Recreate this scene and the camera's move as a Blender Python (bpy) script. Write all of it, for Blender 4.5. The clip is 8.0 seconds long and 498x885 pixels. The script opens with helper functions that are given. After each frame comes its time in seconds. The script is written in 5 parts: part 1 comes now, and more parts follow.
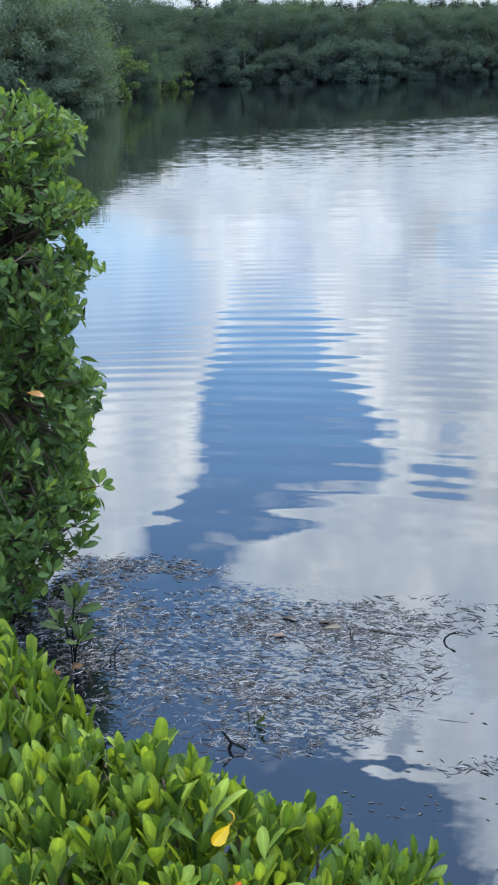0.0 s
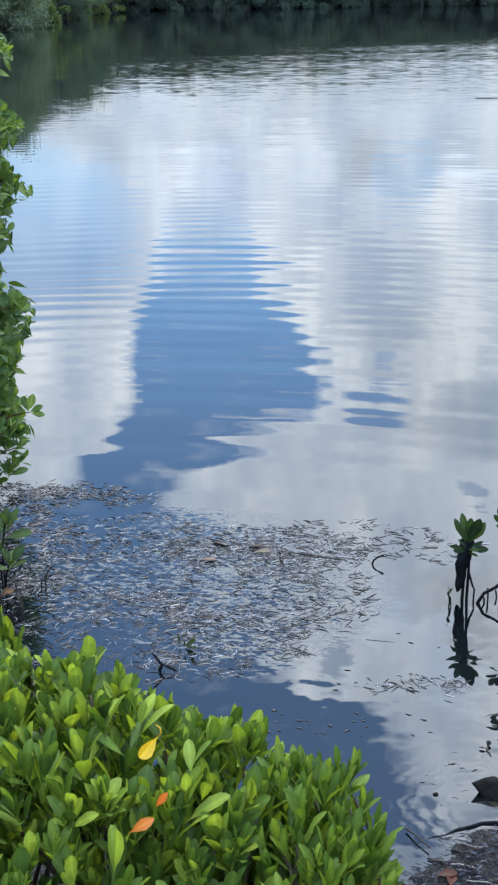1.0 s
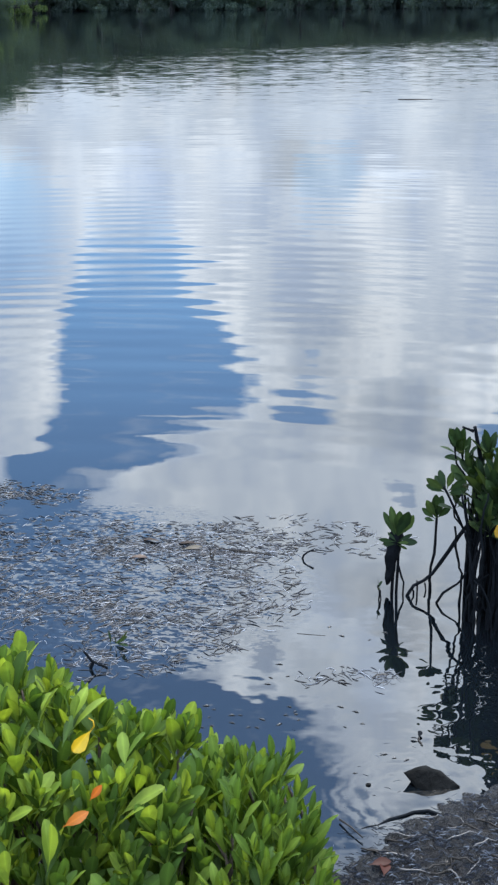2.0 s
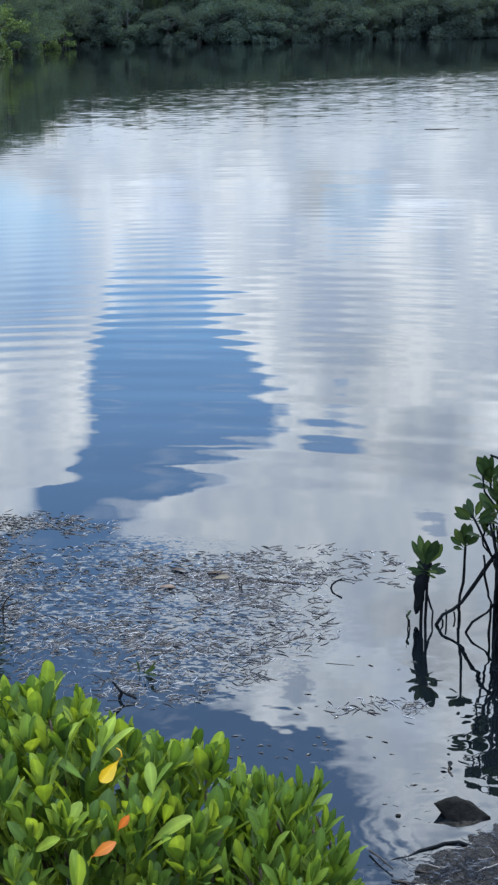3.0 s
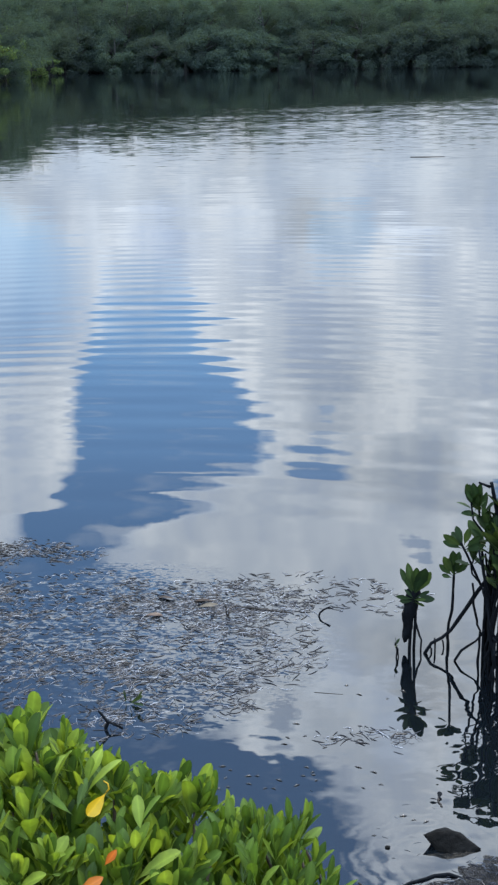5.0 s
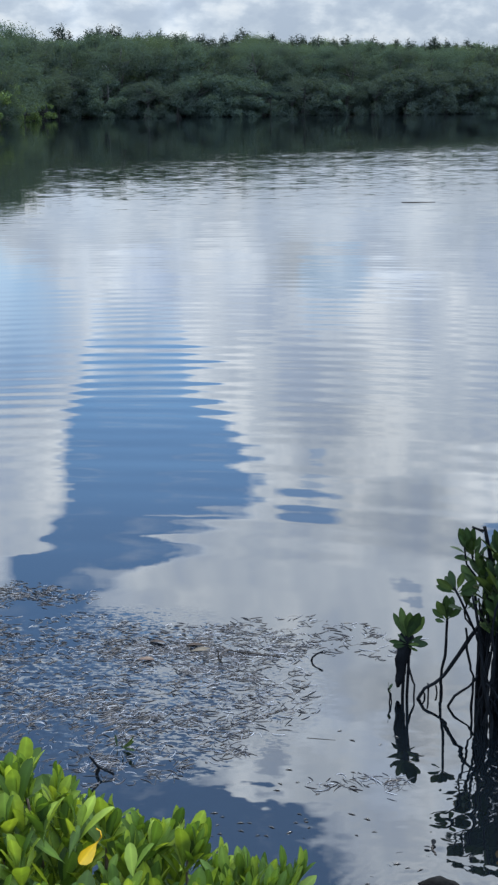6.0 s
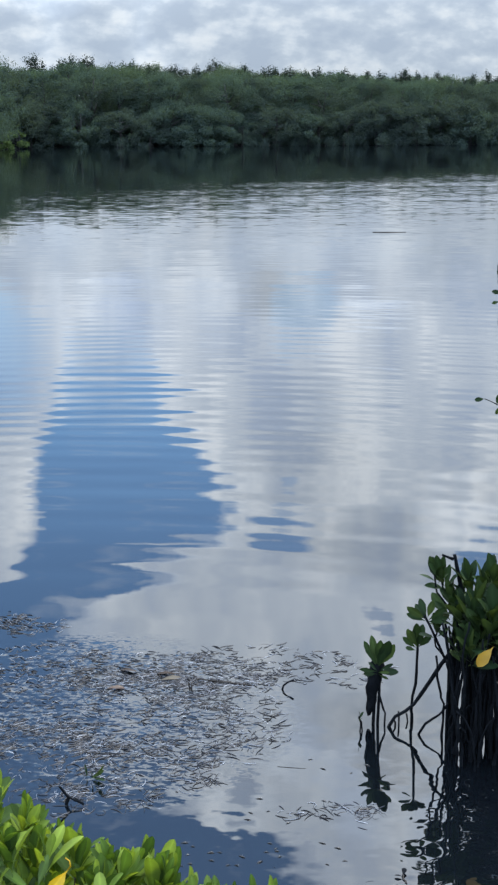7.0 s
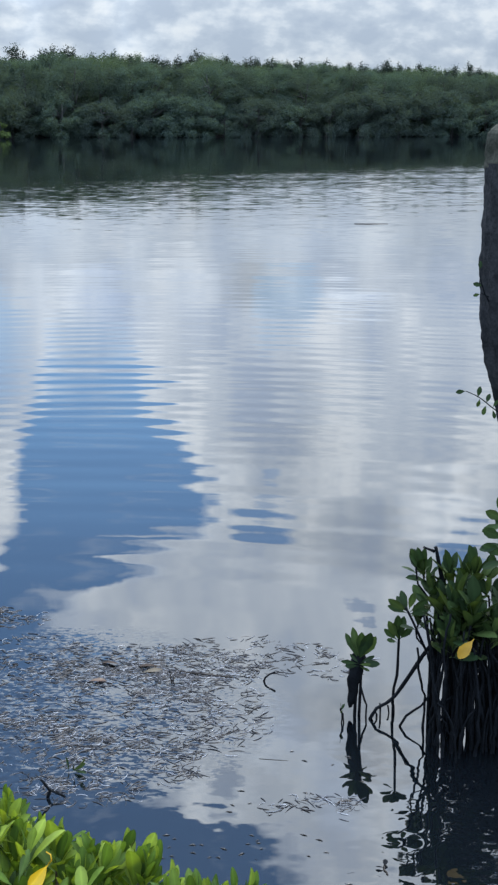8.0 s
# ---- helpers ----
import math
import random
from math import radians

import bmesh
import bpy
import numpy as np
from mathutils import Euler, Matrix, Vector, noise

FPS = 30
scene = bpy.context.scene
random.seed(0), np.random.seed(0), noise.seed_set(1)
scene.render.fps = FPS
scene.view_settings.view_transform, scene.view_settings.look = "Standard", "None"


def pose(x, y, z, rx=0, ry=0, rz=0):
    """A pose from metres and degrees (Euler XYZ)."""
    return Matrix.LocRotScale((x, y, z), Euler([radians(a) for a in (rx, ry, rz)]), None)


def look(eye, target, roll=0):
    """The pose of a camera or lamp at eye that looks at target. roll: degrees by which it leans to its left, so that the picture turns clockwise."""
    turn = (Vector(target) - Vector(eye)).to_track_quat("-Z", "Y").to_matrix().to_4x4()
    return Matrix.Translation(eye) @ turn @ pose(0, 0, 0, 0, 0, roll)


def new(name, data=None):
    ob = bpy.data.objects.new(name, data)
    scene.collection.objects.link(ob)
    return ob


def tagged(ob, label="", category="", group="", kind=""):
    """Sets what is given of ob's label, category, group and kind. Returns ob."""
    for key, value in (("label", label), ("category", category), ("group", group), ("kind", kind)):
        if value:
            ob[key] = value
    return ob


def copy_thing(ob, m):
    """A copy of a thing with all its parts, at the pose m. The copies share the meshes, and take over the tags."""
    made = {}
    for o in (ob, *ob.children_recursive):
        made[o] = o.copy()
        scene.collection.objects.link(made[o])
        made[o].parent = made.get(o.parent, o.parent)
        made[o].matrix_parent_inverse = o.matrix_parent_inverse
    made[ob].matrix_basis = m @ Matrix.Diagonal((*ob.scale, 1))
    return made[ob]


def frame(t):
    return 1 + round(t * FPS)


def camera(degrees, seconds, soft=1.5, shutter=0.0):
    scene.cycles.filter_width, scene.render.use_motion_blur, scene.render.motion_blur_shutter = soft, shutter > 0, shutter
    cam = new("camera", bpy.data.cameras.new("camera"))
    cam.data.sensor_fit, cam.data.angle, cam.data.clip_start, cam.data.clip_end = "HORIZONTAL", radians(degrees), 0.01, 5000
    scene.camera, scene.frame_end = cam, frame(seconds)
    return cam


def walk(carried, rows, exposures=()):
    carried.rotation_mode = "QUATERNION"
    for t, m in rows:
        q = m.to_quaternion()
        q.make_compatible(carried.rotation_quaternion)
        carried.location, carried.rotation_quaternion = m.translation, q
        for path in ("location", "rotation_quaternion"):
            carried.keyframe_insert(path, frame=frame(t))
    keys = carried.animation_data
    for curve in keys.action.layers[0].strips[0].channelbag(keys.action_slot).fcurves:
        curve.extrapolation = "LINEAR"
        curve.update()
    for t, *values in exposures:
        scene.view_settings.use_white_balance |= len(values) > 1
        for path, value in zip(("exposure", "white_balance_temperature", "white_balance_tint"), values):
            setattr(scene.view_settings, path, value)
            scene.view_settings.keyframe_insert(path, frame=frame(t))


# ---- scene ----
PATH = [
    (0.0, (-0.009, 0.010, 2.238), (-1.361, 9.503, -0.601), -1.64),
    (0.5, (0.011, 0.009, 2.225), (-1.143, 9.434, -0.911), -1.55),
    (1.0, (0.012, -0.005, 2.216), (-0.843, 9.382, -1.124), -0.94),
    (1.2, (0.005, -0.009, 2.212), (-0.630, 9.390, -1.144), -0.39),
    (2.3, (0.005, -0.009, 2.191), (-0.284, 9.427, -1.107), -0.47),
    (2.5, (-0.003, 0.000, 2.192), (-0.419, 9.447, -1.061), -0.86),
    (3.0, (0.012, -0.017, 2.195), (-0.516, 9.470, -0.922), -1.17),
    (3.5, (0.008, -0.014, 2.191), (-0.503, 9.493, -0.868), -1.39),
    (4.0, (0.002, -0.019, 2.193), (-0.505, 9.488, -0.866), -1.55),
    (4.5, (0.005, 0.004, 2.192), (-0.468, 9.520, -0.845), -1.30),
    (5.8, (-0.003, 0.006, 2.195), (-0.374, 9.633, -0.486), -0.49),
    (6.0, (-0.005, 0.008, 2.195), (-0.355, 9.652, -0.427), -0.56),
    (6.5, (-0.002, 0.006, 2.196), (-0.245, 9.692, -0.281), -0.33),
    (6.8, (-0.002, 0.001, 2.197), (-0.180, 9.699, -0.232), -0.16),
    (7.0, (-0.002, -0.003, 2.197), (-0.138, 9.699, -0.218), -0.17),
    (7.5, (0.000, -0.004, 2.199), (-0.050, 9.696, -0.231), -0.03),
    (8.0, (-0.000, 0.000, 2.200), (-0.000, 9.688, -0.278), 0.00),
]
cam = camera(21.4, 8.0, soft=2.4)
walk(cam, [(t, look(eye, target, roll)) for t, eye, target, roll in PATH],
     [(0.0, 0.53), (2.5, 0.46), (4.5, 0.38), (6.5, 0.25), (8.0, 0.28)])


# ---------------------------------------------------------------- node helpers
def node(tree, kind, **values):
    n = tree.nodes.new(kind)
    for key, value in values.items():
        if key in n.inputs:
            n.inputs[key].default_value = value
    return n


def calc(tree, op, a, b=None, c=None, clamp=False):
    n = tree.nodes.new("ShaderNodeMath")
    n.operation, n.use_clamp = op, clamp
    for k, v in enumerate((a, b, c)):
        if v is None:
            continue
        if isinstance(v, (int, float)):
            n.inputs[k].default_value = v
        else:
            tree.links.new(v, n.inputs[k])
    return n.outputs[0]


def ramp(tree, value, stops, smooth=False):
    n = tree.nodes.new("ShaderNodeValToRGB")
    n.color_ramp.interpolation = "EASE" if smooth else "LINEAR"
    els = n.color_ramp.elements
    while len(els) < len(stops):
        els.new(0.5)
    for el, (p, c) in zip(els, stops):
        el.position = p
        el.color = (c, c, c, 1) if isinstance(c, (int, float)) else (*c, 1)
    tree.links.new(value, n.inputs["Fac"])
    return n.outputs["Color"]


def mixed(tree, fac, a, b, blend="MIX"):
    n = tree.nodes.new("ShaderNodeMix")
    n.data_type, n.blend_type = "RGBA", blend
    for socket, v in ((n.inputs[0], fac), (n.inputs[6], a), (n.inputs[7], b)):
        if isinstance(v, (int, float)):
            socket.default_value = v
        elif isinstance(v, tuple):
            socket.default_value = (*v, 1)
        else:
            tree.links.new(v, socket)
    return n.outputs[2]


def noise_at(tree, vector, scale, detail=3.0, rough=0.55, stretch=(1, 1, 1), offset=(0, 0, 0), turn=0.0):
    m = tree.nodes.new("ShaderNodeMapping")
    m.inputs["Scale"].default_value, m.inputs["Location"].default_value = stretch, offset
    m.inputs["Rotation"].default_value = (0.0, 0.0, radians(turn))
    tree.links.new(vector, m.inputs["Vector"])
    n = node(tree, "ShaderNodeTexNoise", Scale=scale, Detail=detail, Roughness=rough)
    tree.links.new(m.outputs[0], n.inputs["Vector"])
    return n


# ---------------------------------------------------------------- sky and sun
SUN_EL, SUN_AZ = 58.0, 14.0        # degrees; azimuth to the right of straight ahead
world = bpy.data.worlds.new("sky")
scene.world = world
world.use_nodes = True
wt = world.node_tree
wt.nodes.clear()
out = wt.nodes.new("ShaderNodeOutputWorld")
back = node(wt, "ShaderNodeBackground", Strength=0.1)
wt.links.new(back.outputs[0], out.inputs[0])
sky = wt.nodes.new("ShaderNodeTexSky")
sky.sky_type, sky.sun_disc = "NISHITA", False
sky.sun_elevation, sky.sun_rotation = radians(SUN_EL), radians(SUN_AZ)
sky.air_density, sky.dust_density, sky.ozone_density = 1.0, 0.6, 3.0
coord = wt.nodes.new("ShaderNodeTexCoord")
sep = wt.nodes.new("ShaderNodeSeparateXYZ")
wt.links.new(coord.outputs["Generated"], sep.inputs[0])
az = calc(wt, "MULTIPLY", calc(wt, "ARCTAN2", sep.outputs[0], sep.outputs[1]), 57.2958)
el = calc(wt, "MULTIPLY", calc(wt, "ARCSINE", sep.outputs[2]), 57.2958)
ae = wt.nodes.new("ShaderNodeCombineXYZ")
wt.links.new(az, ae.inputs[0]), wt.links.new(el, ae.inputs[1])
# ragged cloud edges
edge = noise_at(wt, ae.outputs[0], 0.42, 5.0, 0.55, (1, 1, 1), (0, 0, 0), 33)
esep = wt.nodes.new("ShaderNodeSeparateColor")
wt.links.new(edge.outputs["Color"], esep.inputs[0])
azw = calc(wt, "ADD", az, calc(wt, "MULTIPLY", calc(wt, "SUBTRACT", esep.outputs[0], 0.5), 3.0))
elw = calc(wt, "ADD", el, calc(wt, "MULTIPLY", calc(wt, "SUBTRACT", esep.outputs[1], 0.5), 2.0))


def brink(stops):
    """Azimuth of a cloud's edge at each elevation, in degrees."""
    side = ramp(wt, calc(wt, "DIVIDE", elw, 45.0), [(e / 45.0, (a + 40.0) / 60.0) for e, a in stops])
    return calc(wt, "MULTIPLY_ADD", side, 60.0, -40.0)


# the long rift of blue between two banks of cumulus
LEFT_BANK = [(11.0, -8.9), (12.9, -9.7), (15.3, -10.4), (17.0, -10.6), (19.5, -10.8), (19.75, -13.3), (21.2, -13.7), (21.6, -15.6), (24.0, -24.0), (38.0, -24.0)]
RIGHT_BANK = [(11.0, -5.0), (12.9, -4.0), (14.1, -3.3), (15.4, -2.5), (16.6, -1.8), (18.2, -2.0), (19.5, -2.8), (20.3, -5.6), (21.1, -8.4), (23.0, -9.0),
              (26.5, -7.4), (29.0, -5.4), (30.2, -3.4), (30.8, 0.6), (32.2, 2.6), (34.5, 3.4), (36.5, 4.4), (38.5, -3.0), (40.0, -20.0)]
inside = calc(wt, "MINIMUM", calc(wt, "SUBTRACT", azw, brink(LEFT_BANK)), calc(wt, "SUBTRACT", brink(RIGHT_BANK), azw))
crisp = ramp(wt, calc(wt, "DIVIDE", el, 45.0), [(0.37, 1.9), (0.44, 1.0), (0.56, 0.42)])   # overhead the edges fray out
clear = calc(wt, "MULTIPLY_ADD", inside, crisp, 0.5, clamp=True)
for a0, e0, ra, re, deep in ((-4.4, 18.5, 2.3, 0.42, 0.75), (-4.0, 19.9, 2.4, 0.3, 0.5), (-8.0, 20.9, 2.0, 0.35, 0.5)):    # low tongues of grey across it
    da = calc(wt, "DIVIDE", calc(wt, "SUBTRACT", azw, a0), ra)
    de = calc(wt, "DIVIDE", calc(wt, "SUBTRACT", elw, e0), re)
    d2 = calc(wt, "ADD", calc(wt, "MULTIPLY", da, da), calc(wt, "MULTIPLY", de, de))
    clear = calc(wt, "MULTIPLY", clear, calc(wt, "MULTIPLY_ADD", calc(wt, "SUBTRACT", 1.2, d2, clamp=True), -deep, 1.0))
clear = calc(wt, "MULTIPLY", clear, ramp(wt, calc(wt, "DIVIDE", el, 45.0), [(0.195, 0.0), (0.245, 0.5), (0.275, 1.0), (0.86, 1.0), (0.9, 0.0)]))
# thin wisps that drift across the rift
wisp_n = noise_at(wt, ae.outputs[0], 0.55, 4.0, 0.55, (0.55, 1.5, 1), (1.7, 4.0, 0))
clear = calc(wt, "MULTIPLY", clear, ramp(wt, wisp_n.outputs["Fac"], [(0.56, 1.0), (0.70, 0.8)]))
rim = calc(wt, "POWER", 2.718, calc(wt, "MULTIPLY", calc(wt, "ABSOLUTE", inside), -0.9))
# smaller openings: azimuth, elevation, half sizes, depth
GAPS = [
    (-14.8, 10.2, 5.0, 3.6, 0.62), (0.5, 18.3, 1.5, 1.0, 0.9), (1.0, 16.6, 0.9, 0.4, 0.4), (9.4, 18.8, 1.0, 0.8, 0.9), (5.2, 22.1, 0.7, 0.35, 0.5),
    (1.6, 8.6, 1.6, 1.4, 0.28), (-1.2, 28.6, 0.7, 1.3, 0.5), (-24.0, 17.0, 6.0, 5.0, 0.9), (22.0, 26.0, 6.0, 5.0, 0.9),
]
for a0, e0, ra, re, deep in GAPS:
    da = calc(wt, "DIVIDE", calc(wt, "SUBTRACT", azw, a0), ra)
    de = calc(wt, "DIVIDE", calc(wt, "SUBTRACT", elw, e0), re)
    d2 = calc(wt, "ADD", calc(wt, "POWER", calc(wt, "ABSOLUTE", da), 2.1), calc(wt, "POWER", calc(wt, "ABSOLUTE", de), 2.1))
    g = calc(wt, "MULTIPLY", calc(wt, "SUBTRACT", 1.8, calc(wt, "MULTIPLY", d2, 1.4), clamp=True), deep)
    clear = calc(wt, "MAXIMUM", clear, g)
# broken cloud over the rest of the dome
dome = noise_at(wt, coord.outputs["Generated"], 3.2, 5.0, 0.6, (1, 1, 2.2))
dome_gap = calc(wt, "MULTIPLY", ramp(wt, dome.outputs["Fac"], [(0.36, 1.0), (0.46, 0.0)]),
                ramp(wt, calc(wt, "DIVIDE", el, 90), [(0.36, 0.0), (0.46, 1.0)]))
clear = calc(wt, "MAXIMUM", clear, dome_gap)
# shading of the clouds themselves: heaps and grey bases low down, veils above
heap = noise_at(wt, ae.outputs[0], 0.72, 5.0, 0.54, (0.7, 1.2, 1), (3.1, 7.7, 0), 12)
veil = noise_at(wt, ae.outputs[0], 0.34, 5.0, 0.55, (0.95, 0.70, 1), (11.0, 2.0, 0), 28)
low = ramp(wt, heap.outputs["Fac"], [(0.38, (4.4, 4.95, 5.75)), (0.50, (5.2, 5.7, 6.35)), (0.56, (6.1, 6.5, 7.0)), (0.66, (7.4, 7.55, 7.7))])
high = ramp(wt, veil.outputs["Fac"], [(0.36, (5.2, 5.9, 7.2)), (0.46, (6.5, 7.0, 7.8)), (0.54, (7.5, 7.9, 8.5)), (0.64, (9.6, 9.7, 9.9))])
high = mixed(wt, ramp(wt, calc(wt, "DIVIDE", el, 90), [(0.17, 0.0), (0.24, 0.34)]), high, (7.1, 7.5, 8.2))
cloud = mixed(wt, ramp(wt, calc(wt, "DIVIDE", el, 20), [(0.22, 0.0), (0.42, 1.0)]), low, high)
# the deck brightens towards the sun behind it
lift = ramp(wt, calc(wt, "DIVIDE", el, 90), [(0.0, 0.8), (0.045, 0.92), (0.08, 1.2), (0.12, 1.45), (0.2, 1.85), (0.235, 2.2), (0.28, 2.45), (0.33, 2.85), (0.38, 3.1), (0.6, 3.3), (1.0, 2.8)])
cloud = mixed(wt, 1.0, mixed(wt, 1.0, cloud, lift, "MULTIPLY"), (0.93, 1.0, 1.065), "MULTIPLY")
HEADS = [(0.2, 7.7, 1.7, 1.5, -0.28), (2.0, 8.4, 1.6, 1.2, -0.16), (4.4, 8.2, 2.1, 0.9, 0.3), (-6.9, 8.0, 1.5, 1.6, 0.22), (-2.4, 7.8, 1.4, 2.4, 0.12), (-13.6, 17.0, 2.8, 4.4, 0.12),
         (2.5, 5.6, 5.0, 1.2, 0.2), (-9.0, 5.2, 3.6, 1.3, 0.2), (1.8, 27.2, 2.6, 1.6, 0.22), (-1.6, 29.2, 2.2, 1.2, 0.16), (4.6, 29.0, 2.4, 1.8, 0.2), (8.6, 30.5, 2.5, 2.5, 0.2),
         (8.6, 17.4, 2.2, 1.6, 0.22), (5.0, 19.0, 6.5, 2.2, -0.14), (5.2, 25.9, 3.8, 2.0, -0.22), (0.9, 25.5, 1.5, 0.8, 0.1), (1.5, 14.5, 3.2, 2.6, -0.1)]
for a0, e0, ra, re, gain in HEADS:
    da = calc(wt, "DIVIDE", calc(wt, "SUBTRACT", azw, a0), ra)
    de = calc(wt, "DIVIDE", calc(wt, "SUBTRACT", elw, e0), re)
    d2 = calc(wt, "ADD", calc(wt, "MULTIPLY", da, da), calc(wt, "MULTIPLY", de, de))
    g = calc(wt, "MULTIPLY_ADD", calc(wt, "SUBTRACT", 1.0, d2, clamp=True), gain, 1.0)
    cloud = mixed(wt, 1.0, cloud, g, "MULTIPLY")
# bright rims where the heaps face the rift
cloud = mixed(wt, 1.0, cloud, calc(wt, "MULTIPLY_ADD", rim, 0.16, 1.0), "MULTIPLY")
blue = mixed(wt, 1.0, sky.outputs[0], (1.15, 1.50, 1.76), "MULTIPLY")
wt.links.new(mixed(wt, clear, cloud, blue), back.inputs["Color"])

sun_data = bpy.data.lights.new("sun", "SUN")
sun_data.energy, sun_data.angle, sun_data.color = 3.0, radians(10), (1.0, 0.94, 0.84)
sun = new("sun", sun_data)
sa, se = radians(SUN_AZ), radians(SUN_EL)
sun.matrix_basis = look((0, 0, 0), (-math.sin(sa) * math.cos(se), -math.cos(sa) * math.cos(se), -math.sin(se)))


# ---------------------------------------------------------------- materials
def material(name):
    m = bpy.data.materials.new(name)
    m.use_nodes = True
    t = m.node_tree
    return m, t, t.nodes["Principled BSDF"]


def leaf_material(name, dark, mid, young, islands, glow=0.35, rough=0.38, spec=0.4):
    """Thick waxy leaf: colour differs leaf by leaf, blotched, light passes through it."""
    m, t, p = material(name)
    if islands:
        rnd = t.nodes.new("ShaderNodeNewGeometry").outputs["Random Per Island"]
    else:
        rnd = t.nodes.new("ShaderNodeObjectInfo").outputs["Random"]
    col = ramp(t, rnd, [(0.0, dark), (0.5, mid), (0.92, young), (1.0, young)])
    pos = t.nodes.new("ShaderNodeNewGeometry").outputs["Position"]
    blot = noise_at(t, pos, 26.0, 4.0, 0.6)
    col = mixed(t, ramp(t, blot.outputs["Fac"], [(0.4, 0.0), (0.75, 0.45)]), col, tuple(0.6 * c for c in dark))
    rib = t.nodes.new("ShaderNodeAttribute")
    rib.attribute_name = "rib"
    line = ramp(t, rib.outputs["Fac"], [(0.0, 0.82), (0.72, 0.98), (0.93, 1.15), (1.0, 1.25)])
    col = mixed(t, 1.0, col, line, "MULTIPLY")
    t.links.new(col, p.inputs["Base Color"])
    t.links.new(ramp(t, blot.outputs["Fac"], [(0.3, rough - 0.08), (0.7, rough + 0.14)]), p.inputs["Roughness"])
    p.inputs["Specular IOR Level"].default_value = spec
    bump = node(t, "ShaderNodeBump", Strength=0.25, Distance=0.002)
    t.links.new(blot.outputs["Fac"], bump.inputs["Height"])
    t.links.new(bump.outputs[0], p.inputs["Normal"])
    tr = t.nodes.new("ShaderNodeBsdfTranslucent")
    t.links.new(mixed(t, 1.0, col, (1.25, 1.15, 0.35), "MULTIPLY"), tr.inputs["Color"])
    mx = node(t, "ShaderNodeMixShader", Fac=glow)
    t.links.new(p.outputs[0], mx.inputs[1]), t.links.new(tr.outputs[0], mx.inputs[2])
    t.links.new(mx.outputs[0], t.nodes["Material Output"].inputs[0])
    return m


def rough_material(name, a, b, scale, rough=0.8, bump_depth=0.01, fine=6.0, spec=0.3):
    m, t, p = material(name)
    pos = t.nodes.new("ShaderNodeNewGeometry").outputs["Position"]
    big = noise_at(t, pos, scale, 5.0, 0.6)
    small = noise_at(t, pos, scale * fine, 5.0, 0.65)
    col = mixed(t, ramp(t, big.outputs["Fac"], [(0.35, 0.0), (0.65, 1.0)]), a, b)
    col = mixed(t, ramp(t, small.outputs["Fac"], [(0.4, 0.0), (0.7, 0.6)]), col, tuple(0.45 * c for c in a))
    t.links.new(col, p.inputs["Base Color"])
    t.links.new(ramp(t, small.outputs["Fac"], [(0.3, rough - 0.2), (0.7, min(1.0, rough + 0.1))]), p.inputs["Roughness"])
    p.inputs["Specular IOR Level"].default_value = spec
    bump = node(t, "ShaderNodeBump", Strength=0.8, Distance=bump_depth)
    t.links.new(calc(t, "ADD", big.outputs["Fac"], calc(t, "MULTIPLY", small.outputs["Fac"], 0.6)), bump.inputs["Height"])
    t.links.new(bump.outputs[0], p.inputs["Normal"])
    return m


def blade_material(name, pale):
    m, t, p = material(name)
    rnd = t.nodes.new("ShaderNodeNewGeometry").outputs["Random Per Island"]
    # pale bluish stops paint the sky's glints on wet blades into their colour
    col = ramp(t, rnd, [(0.0, (0.008, 0.010, 0.015)), (0.55, (0.026, 0.033, 0.050)), (0.7, (0.085 * pale, 0.10 * pale, 0.14 * pale)), (0.87, (0.28 * pale, 0.33 * pale, 0.43 * pale)), (1.0, (0.58 * pale, 0.64 * pale, 0.76 * pale))])
    pos = t.nodes.new("ShaderNodeNewGeometry").outputs["Position"]
    grain = noise_at(t, pos, 120.0, 3.0, 0.6)
    t.links.new(mixed(t, ramp(t, grain.outputs["Fac"], [(0.45, 0.0), (0.75, 0.5)]), col, (0.004, 0.004, 0.005)), p.inputs["Base Color"])
    p.inputs["Roughness"].default_value = 0.45
    p.inputs["IOR"].default_value = 1.42
    return m


